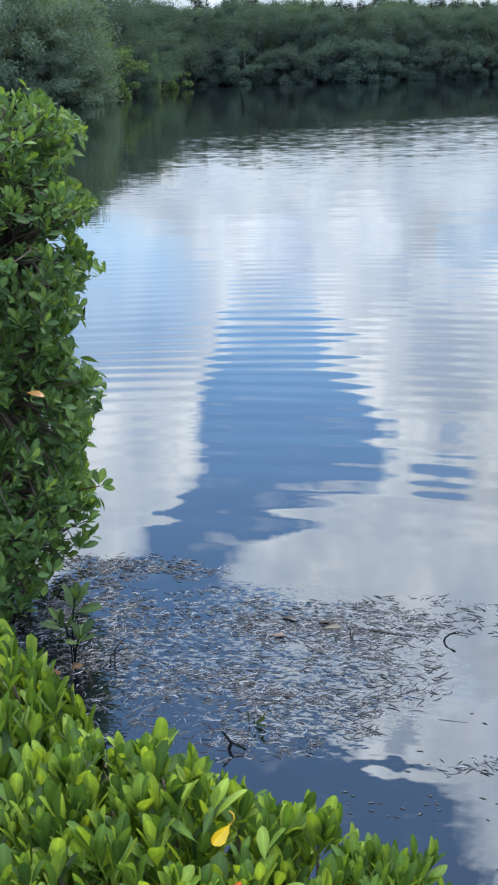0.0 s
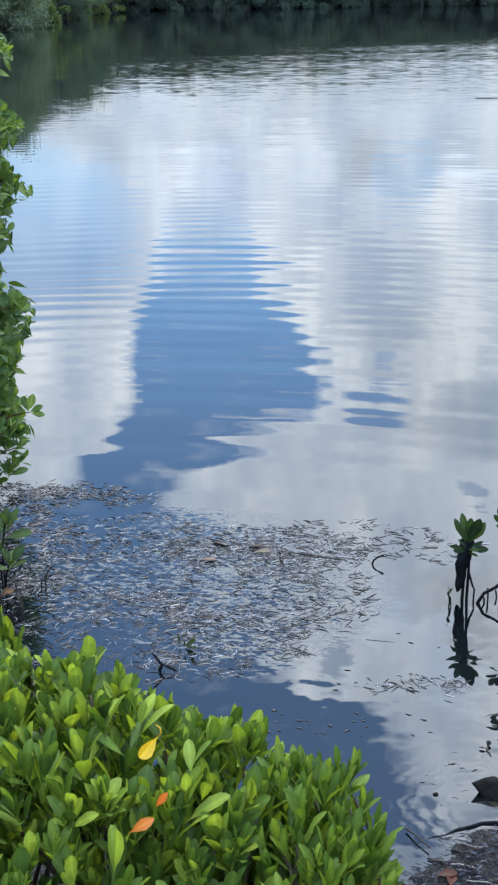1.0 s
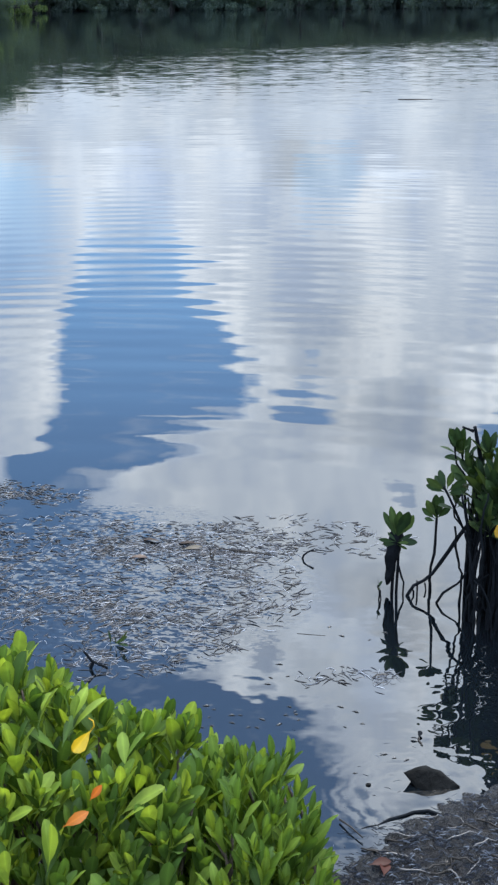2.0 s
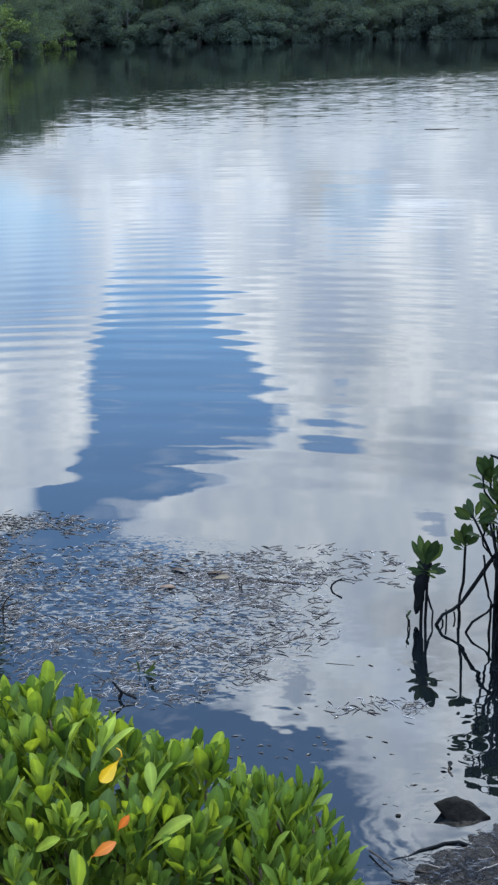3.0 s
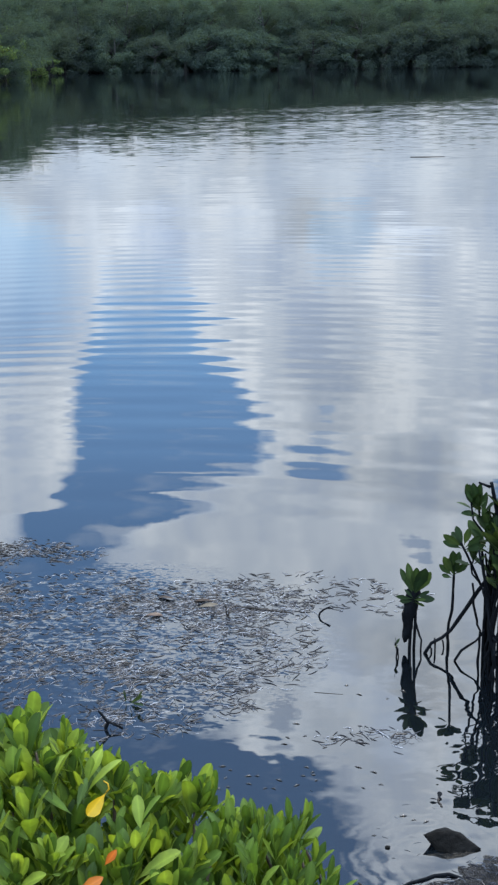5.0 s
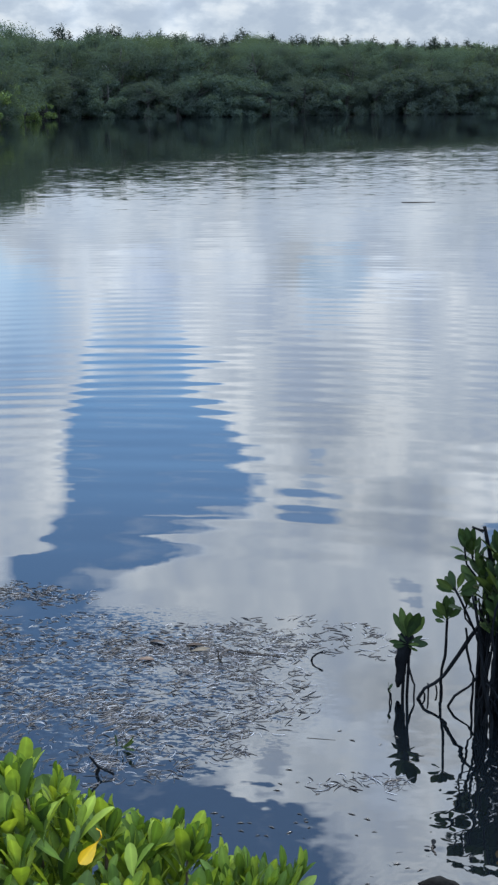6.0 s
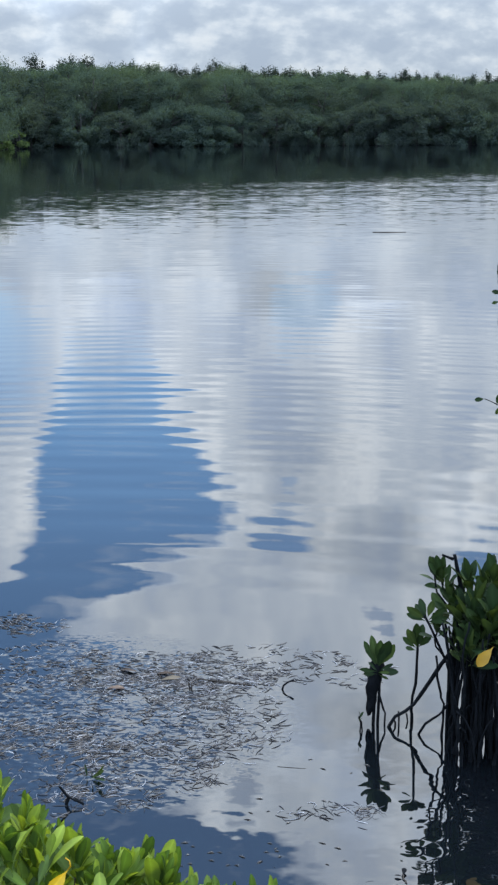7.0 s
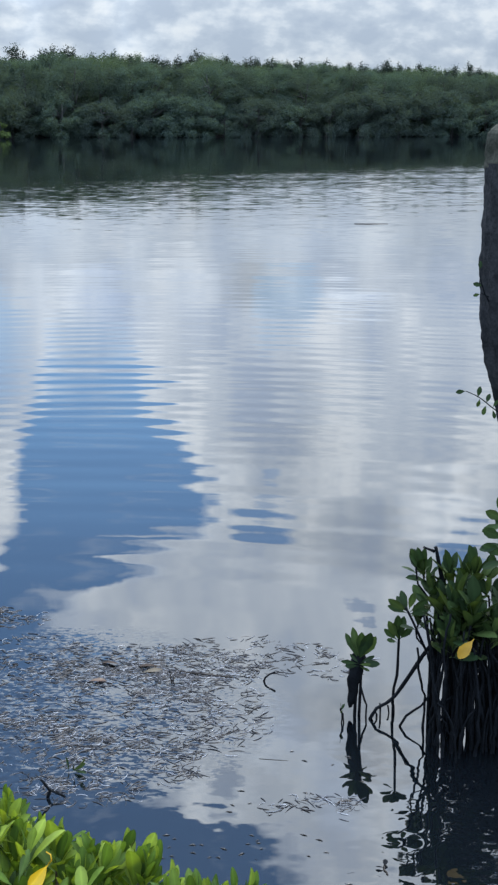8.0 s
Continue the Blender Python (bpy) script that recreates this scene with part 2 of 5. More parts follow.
def water_material():
    m, t, p = material("lake_water")
    p.inputs["Base Color"].default_value = (0.0026, 0.0042, 0.0062, 1)
    p.inputs["Roughness"].default_value = 0.015
    p.inputs["IOR"].default_value = 1.75
    pos = t.nodes.new("ShaderNodeNewGeometry").outputs["Position"]
    s = t.nodes.new("ShaderNodeSeparateXYZ")
    t.links.new(pos, s.inputs[0])
    far = calc(t, "DIVIDE", s.outputs[1], 100.0)

    def centred(n, channel):
        c = t.nodes.new("ShaderNodeSeparateColor")
        t.links.new(n.outputs["Color"], c.inputs[0])
        return calc(t, "SUBTRACT", c.outputs[channel], 0.5)
    # long low rings running in from the lake
    bend = noise_at(t, pos, 0.35, 2.0, 0.5, (0.35, 1.0, 1))
    ring_x, ring_y = calc(t, "ADD", s.outputs[0], 1.0), calc(t, "SUBTRACT", s.outputs[1], 2.0)
    reach = calc(t, "SQRT", calc(t, "ADD", calc(t, "MULTIPLY", ring_x, ring_x), calc(t, "MULTIPLY", ring_y, ring_y)))
    phase = calc(t, "ADD", calc(t, "MULTIPLY", reach, 21.0), calc(t, "MULTIPLY", bend.outputs["Fac"], 18.0))
    patchy = noise_at(t, pos, 0.55, 3.0, 0.55, (0.5, 1, 1), (5, 2, 0))
    band = calc(t, "MULTIPLY", calc(t, "COSINE", phase), ramp(t, patchy.outputs["Fac"], [(0.36, 0.15), (0.58, 1.0)]))
    band = calc(t, "MULTIPLY", band, ramp(t, far, [(0.05, 0.0), (0.058, 0.003), (0.075, 0.006), (0.09, 0.012), (0.105, 0.0145), (0.13, 0.011), (0.17, 0.004), (0.42, 0.003), (0.5, 0.0)]))
    # the open lake is ruffled by wind; the cove and the lee of the far trees stay glassy
    side = calc(t, "DIVIDE", s.outputs[0], calc(t, "MAXIMUM", s.outputs[1], 1.0))
    lee_noise = noise_at(t, pos, 0.12, 3.0, 0.6, (0.6, 1.4, 1), (7, 1, 0))
    line = calc(t, "ADD", calc(t, "MULTIPLY_ADD", s.outputs[0], -1.0, s.outputs[1]), calc(t, "MULTIPLY", lee_noise.outputs["Fac"], 9.0))
    lee = ramp(t, calc(t, "DIVIDE", line, 100.0), [(0.34, 1.0), (0.44, 0.5), (0.53, 0.12), (0.56, 0.0)])
    cove = ramp(t, calc(t, "ADD", side, 0.5), [(0.268, 0.06), (0.33, 1.0)])
    open_lake = calc(t, "MULTIPLY", lee, cove)
    mid = noise_at(t, pos, 1.0, 3.0, 0.5, (0.55, 2.2, 1), (0, 0, 0), 37)
    mid_amp = calc(t, "MULTIPLY", ramp(t, far, [(0.03, 0.05), (0.036, 0.014), (0.048, 0.014), (0.056, 0.045), (0.095, 0.07), (0.135, 0.036), (0.18, 0.026), (0.25, 0.016), (0.34, 0.022), (0.6, 0.026)]), open_lake)
    fine = noise_at(t, pos, 7.0, 2.0, 0.5, (0.4, 1.6, 1), (2, 9, 0), 24)
    fine_amp = calc(t, "MULTIPLY", ramp(t, far, [(0.05, 0.0), (0.09, 0.012), (0.2, 0.014), (0.29, 0.03), (0.35, 0.11), (0.42, 0.2), (0.6, 0.25)]), open_lake)
    # long wind lines on the open lake
    rows_n = noise_at(t, pos, 1.0, 3.0, 0.55, (0.035, 0.42, 1), (3, 8, 0), 4)
    rows_amp = calc(t, "MULTIPLY", ramp(t, far, [(0.28, 0.0), (0.35, 0.04), (0.42, 0.06), (0.6, 0.05)]), open_lake)
    calm = noise_at(t, pos, 0.9, 2.0, 0.5, (0.35, 1.0, 1), (4, 3, 0), 31)
    shiver = noise_at(t, pos, 9.0, 1.0, 0.5, (0.4, 1.0, 1), (8, 3, 0), 29)
    lap = noise_at(t, pos, 15.0, 2.0, 0.5, (0.55, 1.0, 1), (5, 5, 0), 41)
    lap_amp = ramp(t, far, [(0.03, 0.05), (0.036, 0.035), (0.0425, 0.035), (0.046, 0.008), (0.06, 0.0)])
    stir = ramp(t, calc(t, "DIVIDE", s.outputs[0], 2.0), [(0.14, 1.0), (0.19, 3.0), (0.36, 3.4)])
    lap_amp = calc(t, "MULTIPLY", lap_amp, stir)
    shiver_amp = ramp(t, far, [(0.12, 0.0), (0.3, 0.03), (0.45, 0.04), (0.55, 0.035), (0.65, 0.035)])
    sy = calc(t, "ADD", band, calc(t, "ADD", calc(t, "MULTIPLY", centred(mid, 1), mid_amp), calc(t, "MULTIPLY_ADD", calc(t, "SUBTRACT", centred(fine, 1), 0.09), fine_amp, calc(t, "MULTIPLY_ADD", centred(calm, 1), 0.006, calc(t, "MULTIPLY_ADD", centred(shiver, 1), shiver_amp, calc(t, "MULTIPLY", centred(lap, 1), lap_amp))))))
    sy = calc(t, "MULTIPLY_ADD", centred(rows_n, 1), rows_amp, sy)
    sx = calc(t, "MULTIPLY", calc(t, "ADD", calc(t, "MULTIPLY", centred(mid, 0), mid_amp), calc(t, "MULTIPLY", centred(fine, 0), fine_amp)), 0.35)
    # the film between floating blades is wrinkled
    dx = calc(t, "DIVIDE", calc(t, "ADD", s.outputs[0], 0.68), 0.76)
    dy = calc(t, "DIVIDE", calc(t, "SUBTRACT", s.outputs[1], 4.60), 0.72)
    raft = calc(t, "SUBTRACT", 1.25, calc(t, "ADD", calc(t, "MULTIPLY", dx, dx), calc(t, "MULTIPLY", dy, dy)), clamp=True)
    spotty = noise_at(t, pos, 3.2, 3.0, 0.6, (0.8, 1.3, 1), (1, 6, 0))
    raft = calc(t, "MULTIPLY", raft, ramp(t, spotty.outputs["Fac"], [(0.38, 0.15), (0.5, 1.0)]))
    wrinkle = noise_at(t, pos, 64.0, 2.0, 0.6, (0.4, 0.9, 1), (3, 3, 0), 35)
    wr = calc(t, "MULTIPLY", raft, 0.62)
    sy = calc(t, "ADD", sy, calc(t, "MULTIPLY", centred(wrinkle, 1), wr))
    sx = calc(t, "ADD", sx, calc(t, "MULTIPLY", centred(wrinkle, 0), wr))
    # choppy water below the clump
    chop = noise_at(t, pos, 24.0, 2.0, 0.6, (0.6, 1.0, 1), (6, 1, 0), 22)
    chop_amp = calc(t, "MULTIPLY", ramp(t, calc(t, "DIVIDE", s.outputs[0], 2.0), [(0.29, 0.0), (0.36, 0.75)]), ramp(t, far, [(0.0375, 1.0), (0.0395, 0.6), (0.0415, 0.15), (0.043, 0.0)]))
    sy = calc(t, "ADD", sy, calc(t, "MULTIPLY", centred(chop, 1), chop_amp))
    sx = calc(t, "ADD", sx, calc(t, "MULTIPLY", centred(chop, 0), chop_amp))
    # rings that spread from the rock
    rx, ry = calc(t, "SUBTRACT", s.outputs[0], 0.36), calc(t, "SUBTRACT", s.outputs[1], 3.2)
    dist = calc(t, "SQRT", calc(t, "ADD", calc(t, "MULTIPLY", rx, rx), calc(t, "MULTIPLY", ry, ry)))
    swirl = noise_at(t, pos, 8.0, 4.0, 0.6, (1, 1, 1), (2, 2, 0))
    wave = calc(t, "SINE", calc(t, "ADD", calc(t, "MULTIPLY", dist, 150.0), calc(t, "MULTIPLY", swirl.outputs["Fac"], 22.0)))
    wave = calc(t, "MULTIPLY", wave, ramp(t, dist, [(0.08, 0.0), (0.11, 0.009), (0.2, 0.006), (0.36, 0.0)]))
    sx = calc(t, "ADD", sx, calc(t, "MULTIPLY", calc(t, "DIVIDE", rx, dist), wave))
    sy = calc(t, "ADD", sy, calc(t, "MULTIPLY", calc(t, "DIVIDE", ry, dist), wave))
    t.links.new(ramp(t, far, [(0.22, 0.015), (0.4, 0.04), (0.5, 0.035), (0.75, 0.035)]), p.inputs["Roughness"])
    n = t.nodes.new("ShaderNodeCombineXYZ")
    t.links.new(sx, n.inputs[0]), t.links.new(sy, n.inputs[1])
    n.inputs[2].default_value = 1.0
    u = t.nodes.new("ShaderNodeVectorMath")
    u.operation = "NORMALIZE"
    t.links.new(n.outputs[0], u.inputs[0])
    t.links.new(u.outputs[0], p.inputs["Normal"])
    return m


WATER = water_material()
MUD = rough_material("wet_mud_and_litter", (0.012, 0.012, 0.014), (0.036, 0.036, 0.040), 26.0, 0.26, 0.07, 4.0, 0.7)
BARK = rough_material("mangrove_bark", (0.035, 0.028, 0.022), (0.09, 0.075, 0.06), 14.0, 0.8, 0.004)
FAR_BARK = rough_material("far_dark_bark", (0.018, 0.024, 0.026), (0.045, 0.052, 0.052), 14.0, 0.85, 0.004)
# near-black tone shared by roots, stems and dark sticks
ROOT = rough_material("blackish_root_bark", (0.004, 0.0055, 0.008), (0.009, 0.012, 0.017), 20.0, 0.75, 0.003, 6.0, 0.05)
POST = rough_material("weathered_post_wood", (0.012, 0.015, 0.020), (0.034, 0.039, 0.048), 9.0, 0.9, 0.01, 6.0, 0.08)
MOSS = rough_material("mossy_post_top", (0.030, 0.036, 0.032), (0.085, 0.092, 0.084), 18.0, 0.95, 0.01, 6.0, 0.05)
STONE = rough_material("wet_dark_rock", (0.004, 0.0045, 0.005), (0.012, 0.013, 0.014), 12.0, 0.7, 0.01, 6.0, 0.06)
LITTER = blade_material("sodden_seagrass_glinting", 0.6)
WRACK = blade_material("shore_wrack_glinting", 0.5)
STRAND = rough_material("bleached_wet_strand", (0.05, 0.05, 0.055), (0.16, 0.16, 0.17), 60.0, 0.4, 0.001, 6.0, 0.5)
TWIG = rough_material("dead_twig", (0.008, 0.007, 0.007), (0.022, 0.019, 0.018), 30.0, 0.6, 0.001)
HUSK = rough_material("wet_seed_husk", (0.008, 0.008, 0.009), (0.02, 0.02, 0.024), 60.0, 0.3, 0.001, 6.0, 0.8)
BUSH_LEAF = leaf_material("bush_leaf", (0.036, 0.080, 0.020), (0.104, 0.192, 0.034), (0.26, 0.37, 0.058), False, 0.38, 0.46, 0.28)
BUSH_MASS = leaf_material("bush_leaf_mass", (0.036, 0.080, 0.020), (0.104, 0.192, 0.034), (0.26, 0.37, 0.058), True, 0.38, 0.46, 0.28)
FINE_LEAF = leaf_material("fine_bush_leaf", (0.044, 0.094, 0.022), (0.088, 0.165, 0.030), (0.165, 0.255, 0.042), False, 0.35, 0.42, 0.3)
FINE_MASS = leaf_material("fine_bush_leaf_mass", (0.044, 0.094, 0.022), (0.088, 0.165, 0.030), (0.165, 0.255, 0.042), True, 0.35, 0.42, 0.3)
TALL_LEAF = leaf_material("tall_shrub_leaf", (0.046, 0.096, 0.044), (0.080, 0.158, 0.060), (0.145, 0.238, 0.074), False, 0.42, 0.55, 0.15)
TALL_MASS = leaf_material("tall_shrub_leaf_mass", (0.046, 0.096, 0.044), (0.080, 0.158, 0.060), (0.145, 0.238, 0.074), True, 0.42, 0.55, 0.15)
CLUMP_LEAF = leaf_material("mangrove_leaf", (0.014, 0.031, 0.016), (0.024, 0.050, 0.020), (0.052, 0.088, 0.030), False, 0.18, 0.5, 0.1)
SHOOT_LEAF = leaf_material("shoot_leaf", (0.03, 0.06, 0.028), (0.05, 0.09, 0.036), (0.075, 0.125, 0.045), False, 0.25, 0.55, 0.12)
YELLOW_LEAF = leaf_material("yellow_leaf", (0.60, 0.38, 0.014), (0.66, 0.44, 0.02), (0.70, 0.48, 0.03), False, 0.25)
FADED_LEAF = leaf_material("faded_yellow_leaf", (0.30, 0.17, 0.010), (0.36, 0.22, 0.014), (0.40, 0.26, 0.02), False, 0.2)
ORANGE_LEAF = leaf_material("orange_leaf", (0.50, 0.13, 0.02), (0.52, 0.16, 0.025), (0.55, 0.20, 0.03), False, 0.2)
OCHRE_LEAF = leaf_material("ochre_leaf", (0.24, 0.11, 0.03), (0.30, 0.14, 0.035), (0.34, 0.17, 0.05), False, 0.15)
ORANGE_BROWN = leaf_material("withered_leaf", (0.085, 0.045, 0.022), (0.12, 0.065, 0.032), (0.16, 0.09, 0.042), False, 0.1, 0.6, 0.1)
RED_LEAF = leaf_material("red_brown_leaf", (0.034, 0.008, 0.006), (0.042, 0.010, 0.007), (0.05, 0.013, 0.009), False, 0.05, 0.5, 0.15)
TAN_LEAF = leaf_material("tan_leaf", (0.065, 0.058, 0.046), (0.08, 0.07, 0.056), (0.095, 0.085, 0.07), False, 0.1, 0.6, 0.2)
RUSSET_LEAF = leaf_material("sodden_russet_leaf", (0.035, 0.018, 0.014), (0.045, 0.022, 0.016), (0.055, 0.028, 0.02), False, 0.05, 0.5, 0.3)
DEAD_LEAF = leaf_material("dead_leaf", (0.02, 0.014, 0.012), (0.04, 0.03, 0.026), (0.07, 0.06, 0.056), False, 0.03, 0.6, 0.1)
# blue-grey lift in far and headland leaf colours stands in for haze
FAR_LEAF = leaf_material("far_mangrove_foliage_hazed", (0.070, 0.114, 0.122), (0.080, 0.129, 0.132), (0.093, 0.145, 0.138), True, 0.4, 0.9, 0.02)
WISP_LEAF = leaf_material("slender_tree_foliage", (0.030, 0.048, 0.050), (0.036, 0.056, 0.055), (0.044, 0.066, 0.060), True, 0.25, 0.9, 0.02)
# olive tint paints the sunlit upper canopy into the back rows
FAR_OLIVE = leaf_material("far_sunlit_olive_foliage", (0.078, 0.124, 0.114), (0.090, 0.140, 0.120), (0.105, 0.157, 0.126), True, 0.4, 0.9, 0.02)
FAR_LEAF_PALE = leaf_material("far_grey_foliage_hazed", (0.058, 0.090, 0.100), (0.066, 0.101, 0.109), (0.076, 0.114, 0.116), True, 0.4, 0.9, 0.02)
HEAD_LEAF = leaf_material("headland_foliage_hazed", (0.110, 0.166, 0.156), (0.134, 0.196, 0.172), (0.158, 0.226, 0.182), True, 0.35, 0.85, 0.03)
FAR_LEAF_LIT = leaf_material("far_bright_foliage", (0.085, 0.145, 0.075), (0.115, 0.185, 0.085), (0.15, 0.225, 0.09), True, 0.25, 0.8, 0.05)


# ---------------------------------------------------------------- mesh helpers
def mesh_from(name, verts, faces, mat, smooth=True):
    me = bpy.data.meshes.new(name)
    me.from_pydata(verts, [], faces)
    me.materials.append(mat)
    if smooth:
        me.polygons.foreach_set("use_smooth", [True] * len(me.polygons))
    me.update()
    return me


def with_rib(me):
    """Marks the midrib of leaves whose points run edge, rib, edge."""
    rib = me.attributes.new("rib", "FLOAT", "POINT")
    rib.data.foreach_set("value", [1.0 if i % 3 == 1 else 0.0 for i in range(len(me.vertices))])
    return me


def part(name, me, parent=None, label="", matrix=None):
    ob = new(name, me)
    if parent is not None:
        ob.parent = parent
    if matrix is not None:
        ob.matrix_basis = matrix
    if label:
        tagged(ob, label)
    return ob


def empty(name, at, label, category, group="", kind=""):
    ob = new(name)
    ob.empty_display_size = 0.1
    ob.location = at
    return tagged(ob, label, category, group, kind)


def tube(points, radii, sides=7, cap=True):
    """Verts and faces of a round branch along points."""
    vs, fs = [], []
    pts = [Vector(p) for p in points]
    for i, p in enumerate(pts):
        d = (pts[min(i + 1, len(pts) - 1)] - pts[max(i - 1, 0)]).normalized()
        side = d.cross(Vector((0.31, 0.94, 0.13)))
        side.normalize()
        up = d.cross(side)
        for k in range(sides):
            a = 2 * math.pi * k / sides
            vs.append(tuple(p + (side * math.cos(a) + up * math.sin(a)) * radii[i]))
    for i in range(len(pts) - 1):
        for k in range(sides):
            a, b = i * sides + k, i * sides + (k + 1) % sides
            fs.append((a, b, b + sides, a + sides))
    if cap:
        fs.append(tuple(range(sides))[::-1])
        fs.append(tuple(range((len(pts) - 1) * sides, len(pts) * sides)))
    return vs, fs


def bent(a, b, rng, wob=0.1, n=6):
    a, b = Vector(a), Vector(b)
    length = (b - a).length
    off = Vector((rng.uniform(-1, 1), rng.uniform(-1, 1), rng.uniform(-0.5, 0.5))) * length * wob
    return [a.lerp(b, i / (n - 1)) + off * math.sin(math.pi * i / (n - 1)) for i in range(n)]


def leaf_shape(length, width, curl, fold, tip=0.62, blunt=0.0):
    """One leaf along +Y from its stalk, upper side +Z: broadest past the middle, folded on the midrib, arched."""
    rows = [(0.0, 0.05), (0.14, 0.14), (0.34, 0.62), (tip + 0.03 * blunt, 1.0), (0.84 + 0.02 * blunt, 0.74 + 0.14 * blunt), (0.95 + 0.01 * blunt, 0.36 + 0.2 * blunt), (1.0, 0.03 + 0.1 * blunt)]
    vs, fs = [], []
    for u, w in rows:
        y = u * length
        z = -curl * length * u * u
        h = 0.5 * width * w
        vs += [(-h, y, z + fold * h), (0, y, z), (h, y, z + fold * h)]
    for i in range(len(rows) - 1):
        a = 3 * i
        fs += [(a, a + 1, a + 4, a + 3), (a + 1, a + 2, a + 5, a + 4)]
    return vs, fs


def aim(origin, axis, roll):
    """Matrix with +Y along axis, +Z as near the given roll about it as may be."""
    y = Vector(axis).normalized()
    ref = Vector((0, 0, 1)) if abs(y.z) < 0.97 else Vector((1, 0, 0))
    x = y.cross(ref).normalized()
    z = x.cross(y)
    m = Matrix((x, y, z)).transposed().to_4x4()
    return Matrix.Translation(origin) @ m @ Matrix.Rotation(roll, 4, "Y")


def facing(origin, axis, towards):
    """Matrix with +Y along axis and the upper side turned towards a direction."""
    y = Vector(axis).normalized()
    z = Vector(towards) - Vector(towards).dot(y) * y
    z.normalize()
    return Matrix.Translation(origin) @ Matrix((y.cross(z), y, z)).transposed().to_4x4()


def rosette(rng, origin, axis, count, size, spread=(0.25, 0.95)):
    """Leaf poses of one shoot: pairs set crosswise round the axis, upright at the tip, opening out below."""
    axis = Vector(axis).normalized()
    ref = axis.cross(Vector((0.2, 1, 0.1))).normalized()
    out_list = []
    turn = rng.uniform(0, 6.28)
    for i in range(count):
        u = i / max(1, count - 1)
        ang = turn + i * 2.4 + rng.uniform(-0.3, 0.3)
        side = Matrix.Rotation(ang, 3, axis) @ ref
        tilt = spread[0] + (spread[1] - spread[0]) * (1 - u) + rng.uniform(-0.15, 0.15)
        d = axis * math.cos(tilt) + side * math.sin(tilt)
        base = Vector(origin) - axis * (1 - u) * size * 0.55
        x = d.cross(axis)
        x = x.normalized() if x.length > 1e-4 else ref
        z = x.cross(d)
        m = Matrix((x, d, z)).transposed().to_4x4()
        s = size * rng.uniform(0.75, 1.15) * (0.8 + 0.25 * math.sin(math.pi * (0.25 + 0.6 * u)))
        out_list.append(Matrix.Translation(base) @ m @ Matrix.Rotation(rng.uniform(-0.3, 0.3), 4, "Y") @ Matrix.Scale(s, 4))
    return out_list


def joined(name, poses, shapes, mat, rng):
    """All leaves of the poses as one mesh."""
    base = [(np.array(v), f) for v, f in shapes]
    allv, allf, n = [], [], 0
    for m in poses:
        v, f = base[rng.randrange(len(base))]
        mm = np.array(m)
        allv.append(v @ mm[:3, :3].T + mm[:3, 3])
        allf += [tuple(i + n for i in q) for q in f]
        n += len(v)
    return with_rib(mesh_from(name, np.concatenate(allv).tolist(), allf, mat))


SHAPES = [leaf_shape(1, 0.37, 0.10, 0.30), leaf_shape(1, 0.41, 0.20, 0.22), leaf_shape(1, 0.33, 0.02, 0.38), leaf_shape(1, 0.38, -0.08, 0.30)]
BLUNT = [leaf_shape(1, 0.34, 0.08, 0.35, 0.62, 0.9), leaf_shape(1, 0.37, 0.2, 0.28, 0.62, 0.7), leaf_shape(1, 0.31, 0.02, 0.45, 0.6, 0.8), leaf_shape(1, 0.35, -0.1, 0.4, 0.62, 0.6)]
BROAD = [leaf_shape(1, 0.46, 0.10, 0.25), leaf_shape(1, 0.50, 0.18, 0.2), leaf_shape(1, 0.43, -0.04, 0.3)]
NARROW = [leaf_shape(1, 0.27, 0.08, 0.30), leaf_shape(1, 0.31, 0.16, 0.25), leaf_shape(1, 0.25, -0.05, 0.35)]


def leaf_meshes(name, shapes, mat):
    return [with_rib(mesh_from(name, v, f, mat)) for v, f in shapes]


def foliage(thing, rng, poses, shapes, single, mass, near, limit=290, label="glossy green oval leaf"):
    """The leaves nearest the clearing are parts, the rest of the foliage one mass."""
    poses = sorted(poses, key=near)
    meshes = leaf_meshes("leaf", shapes, single)
    inv = Matrix.Translation(-Vector(thing.location))
    for m in poses[:limit]:
        part("leaf", meshes[rng.randrange(len(meshes))], thing, "", inv @ m)
    if len(poses) > limit:
        rest = part("foliage", joined("foliage", [inv @ m for m in poses[limit:]], shapes, mass, rng), thing, "dense mass of green leaves")
        tagged(rest, kind="stuff")


def branches(thing, rng, roots, tips, mat, r0=0.012, r1=0.004, wob=0.12, name="branch", limit=40):
    """A branch from one of the roots to each tip; the first ones parts, the others one mass of twigs."""
    org = Vector(thing.location)
    vs, fs, n = [], [], 0
    for k, tip in enumerate(tips):
        root = min(roots, key=lambda q: (Vector(q) - Vector(tip)).length + rng.uniform(0, 0.25))
        pts = [p - org for p in bent(root, tip, rng, wob)]
        v, f = tube(pts, [r0 + (r1 - r0) * i / (len(pts) - 1) for i in range(len(pts))], 6)
        if k < limit:
            part(name, mesh_from(name, v, f, mat), thing)
        else:
            vs += v
            fs += [tuple(i + n for i in q) for q in f]
            n += len(v)
    if vs:
        tagged(part("twig_tangle", mesh_from("twig_tangle", vs, fs, mat), thing, "brown twigs inside the foliage"), kind="stuff")


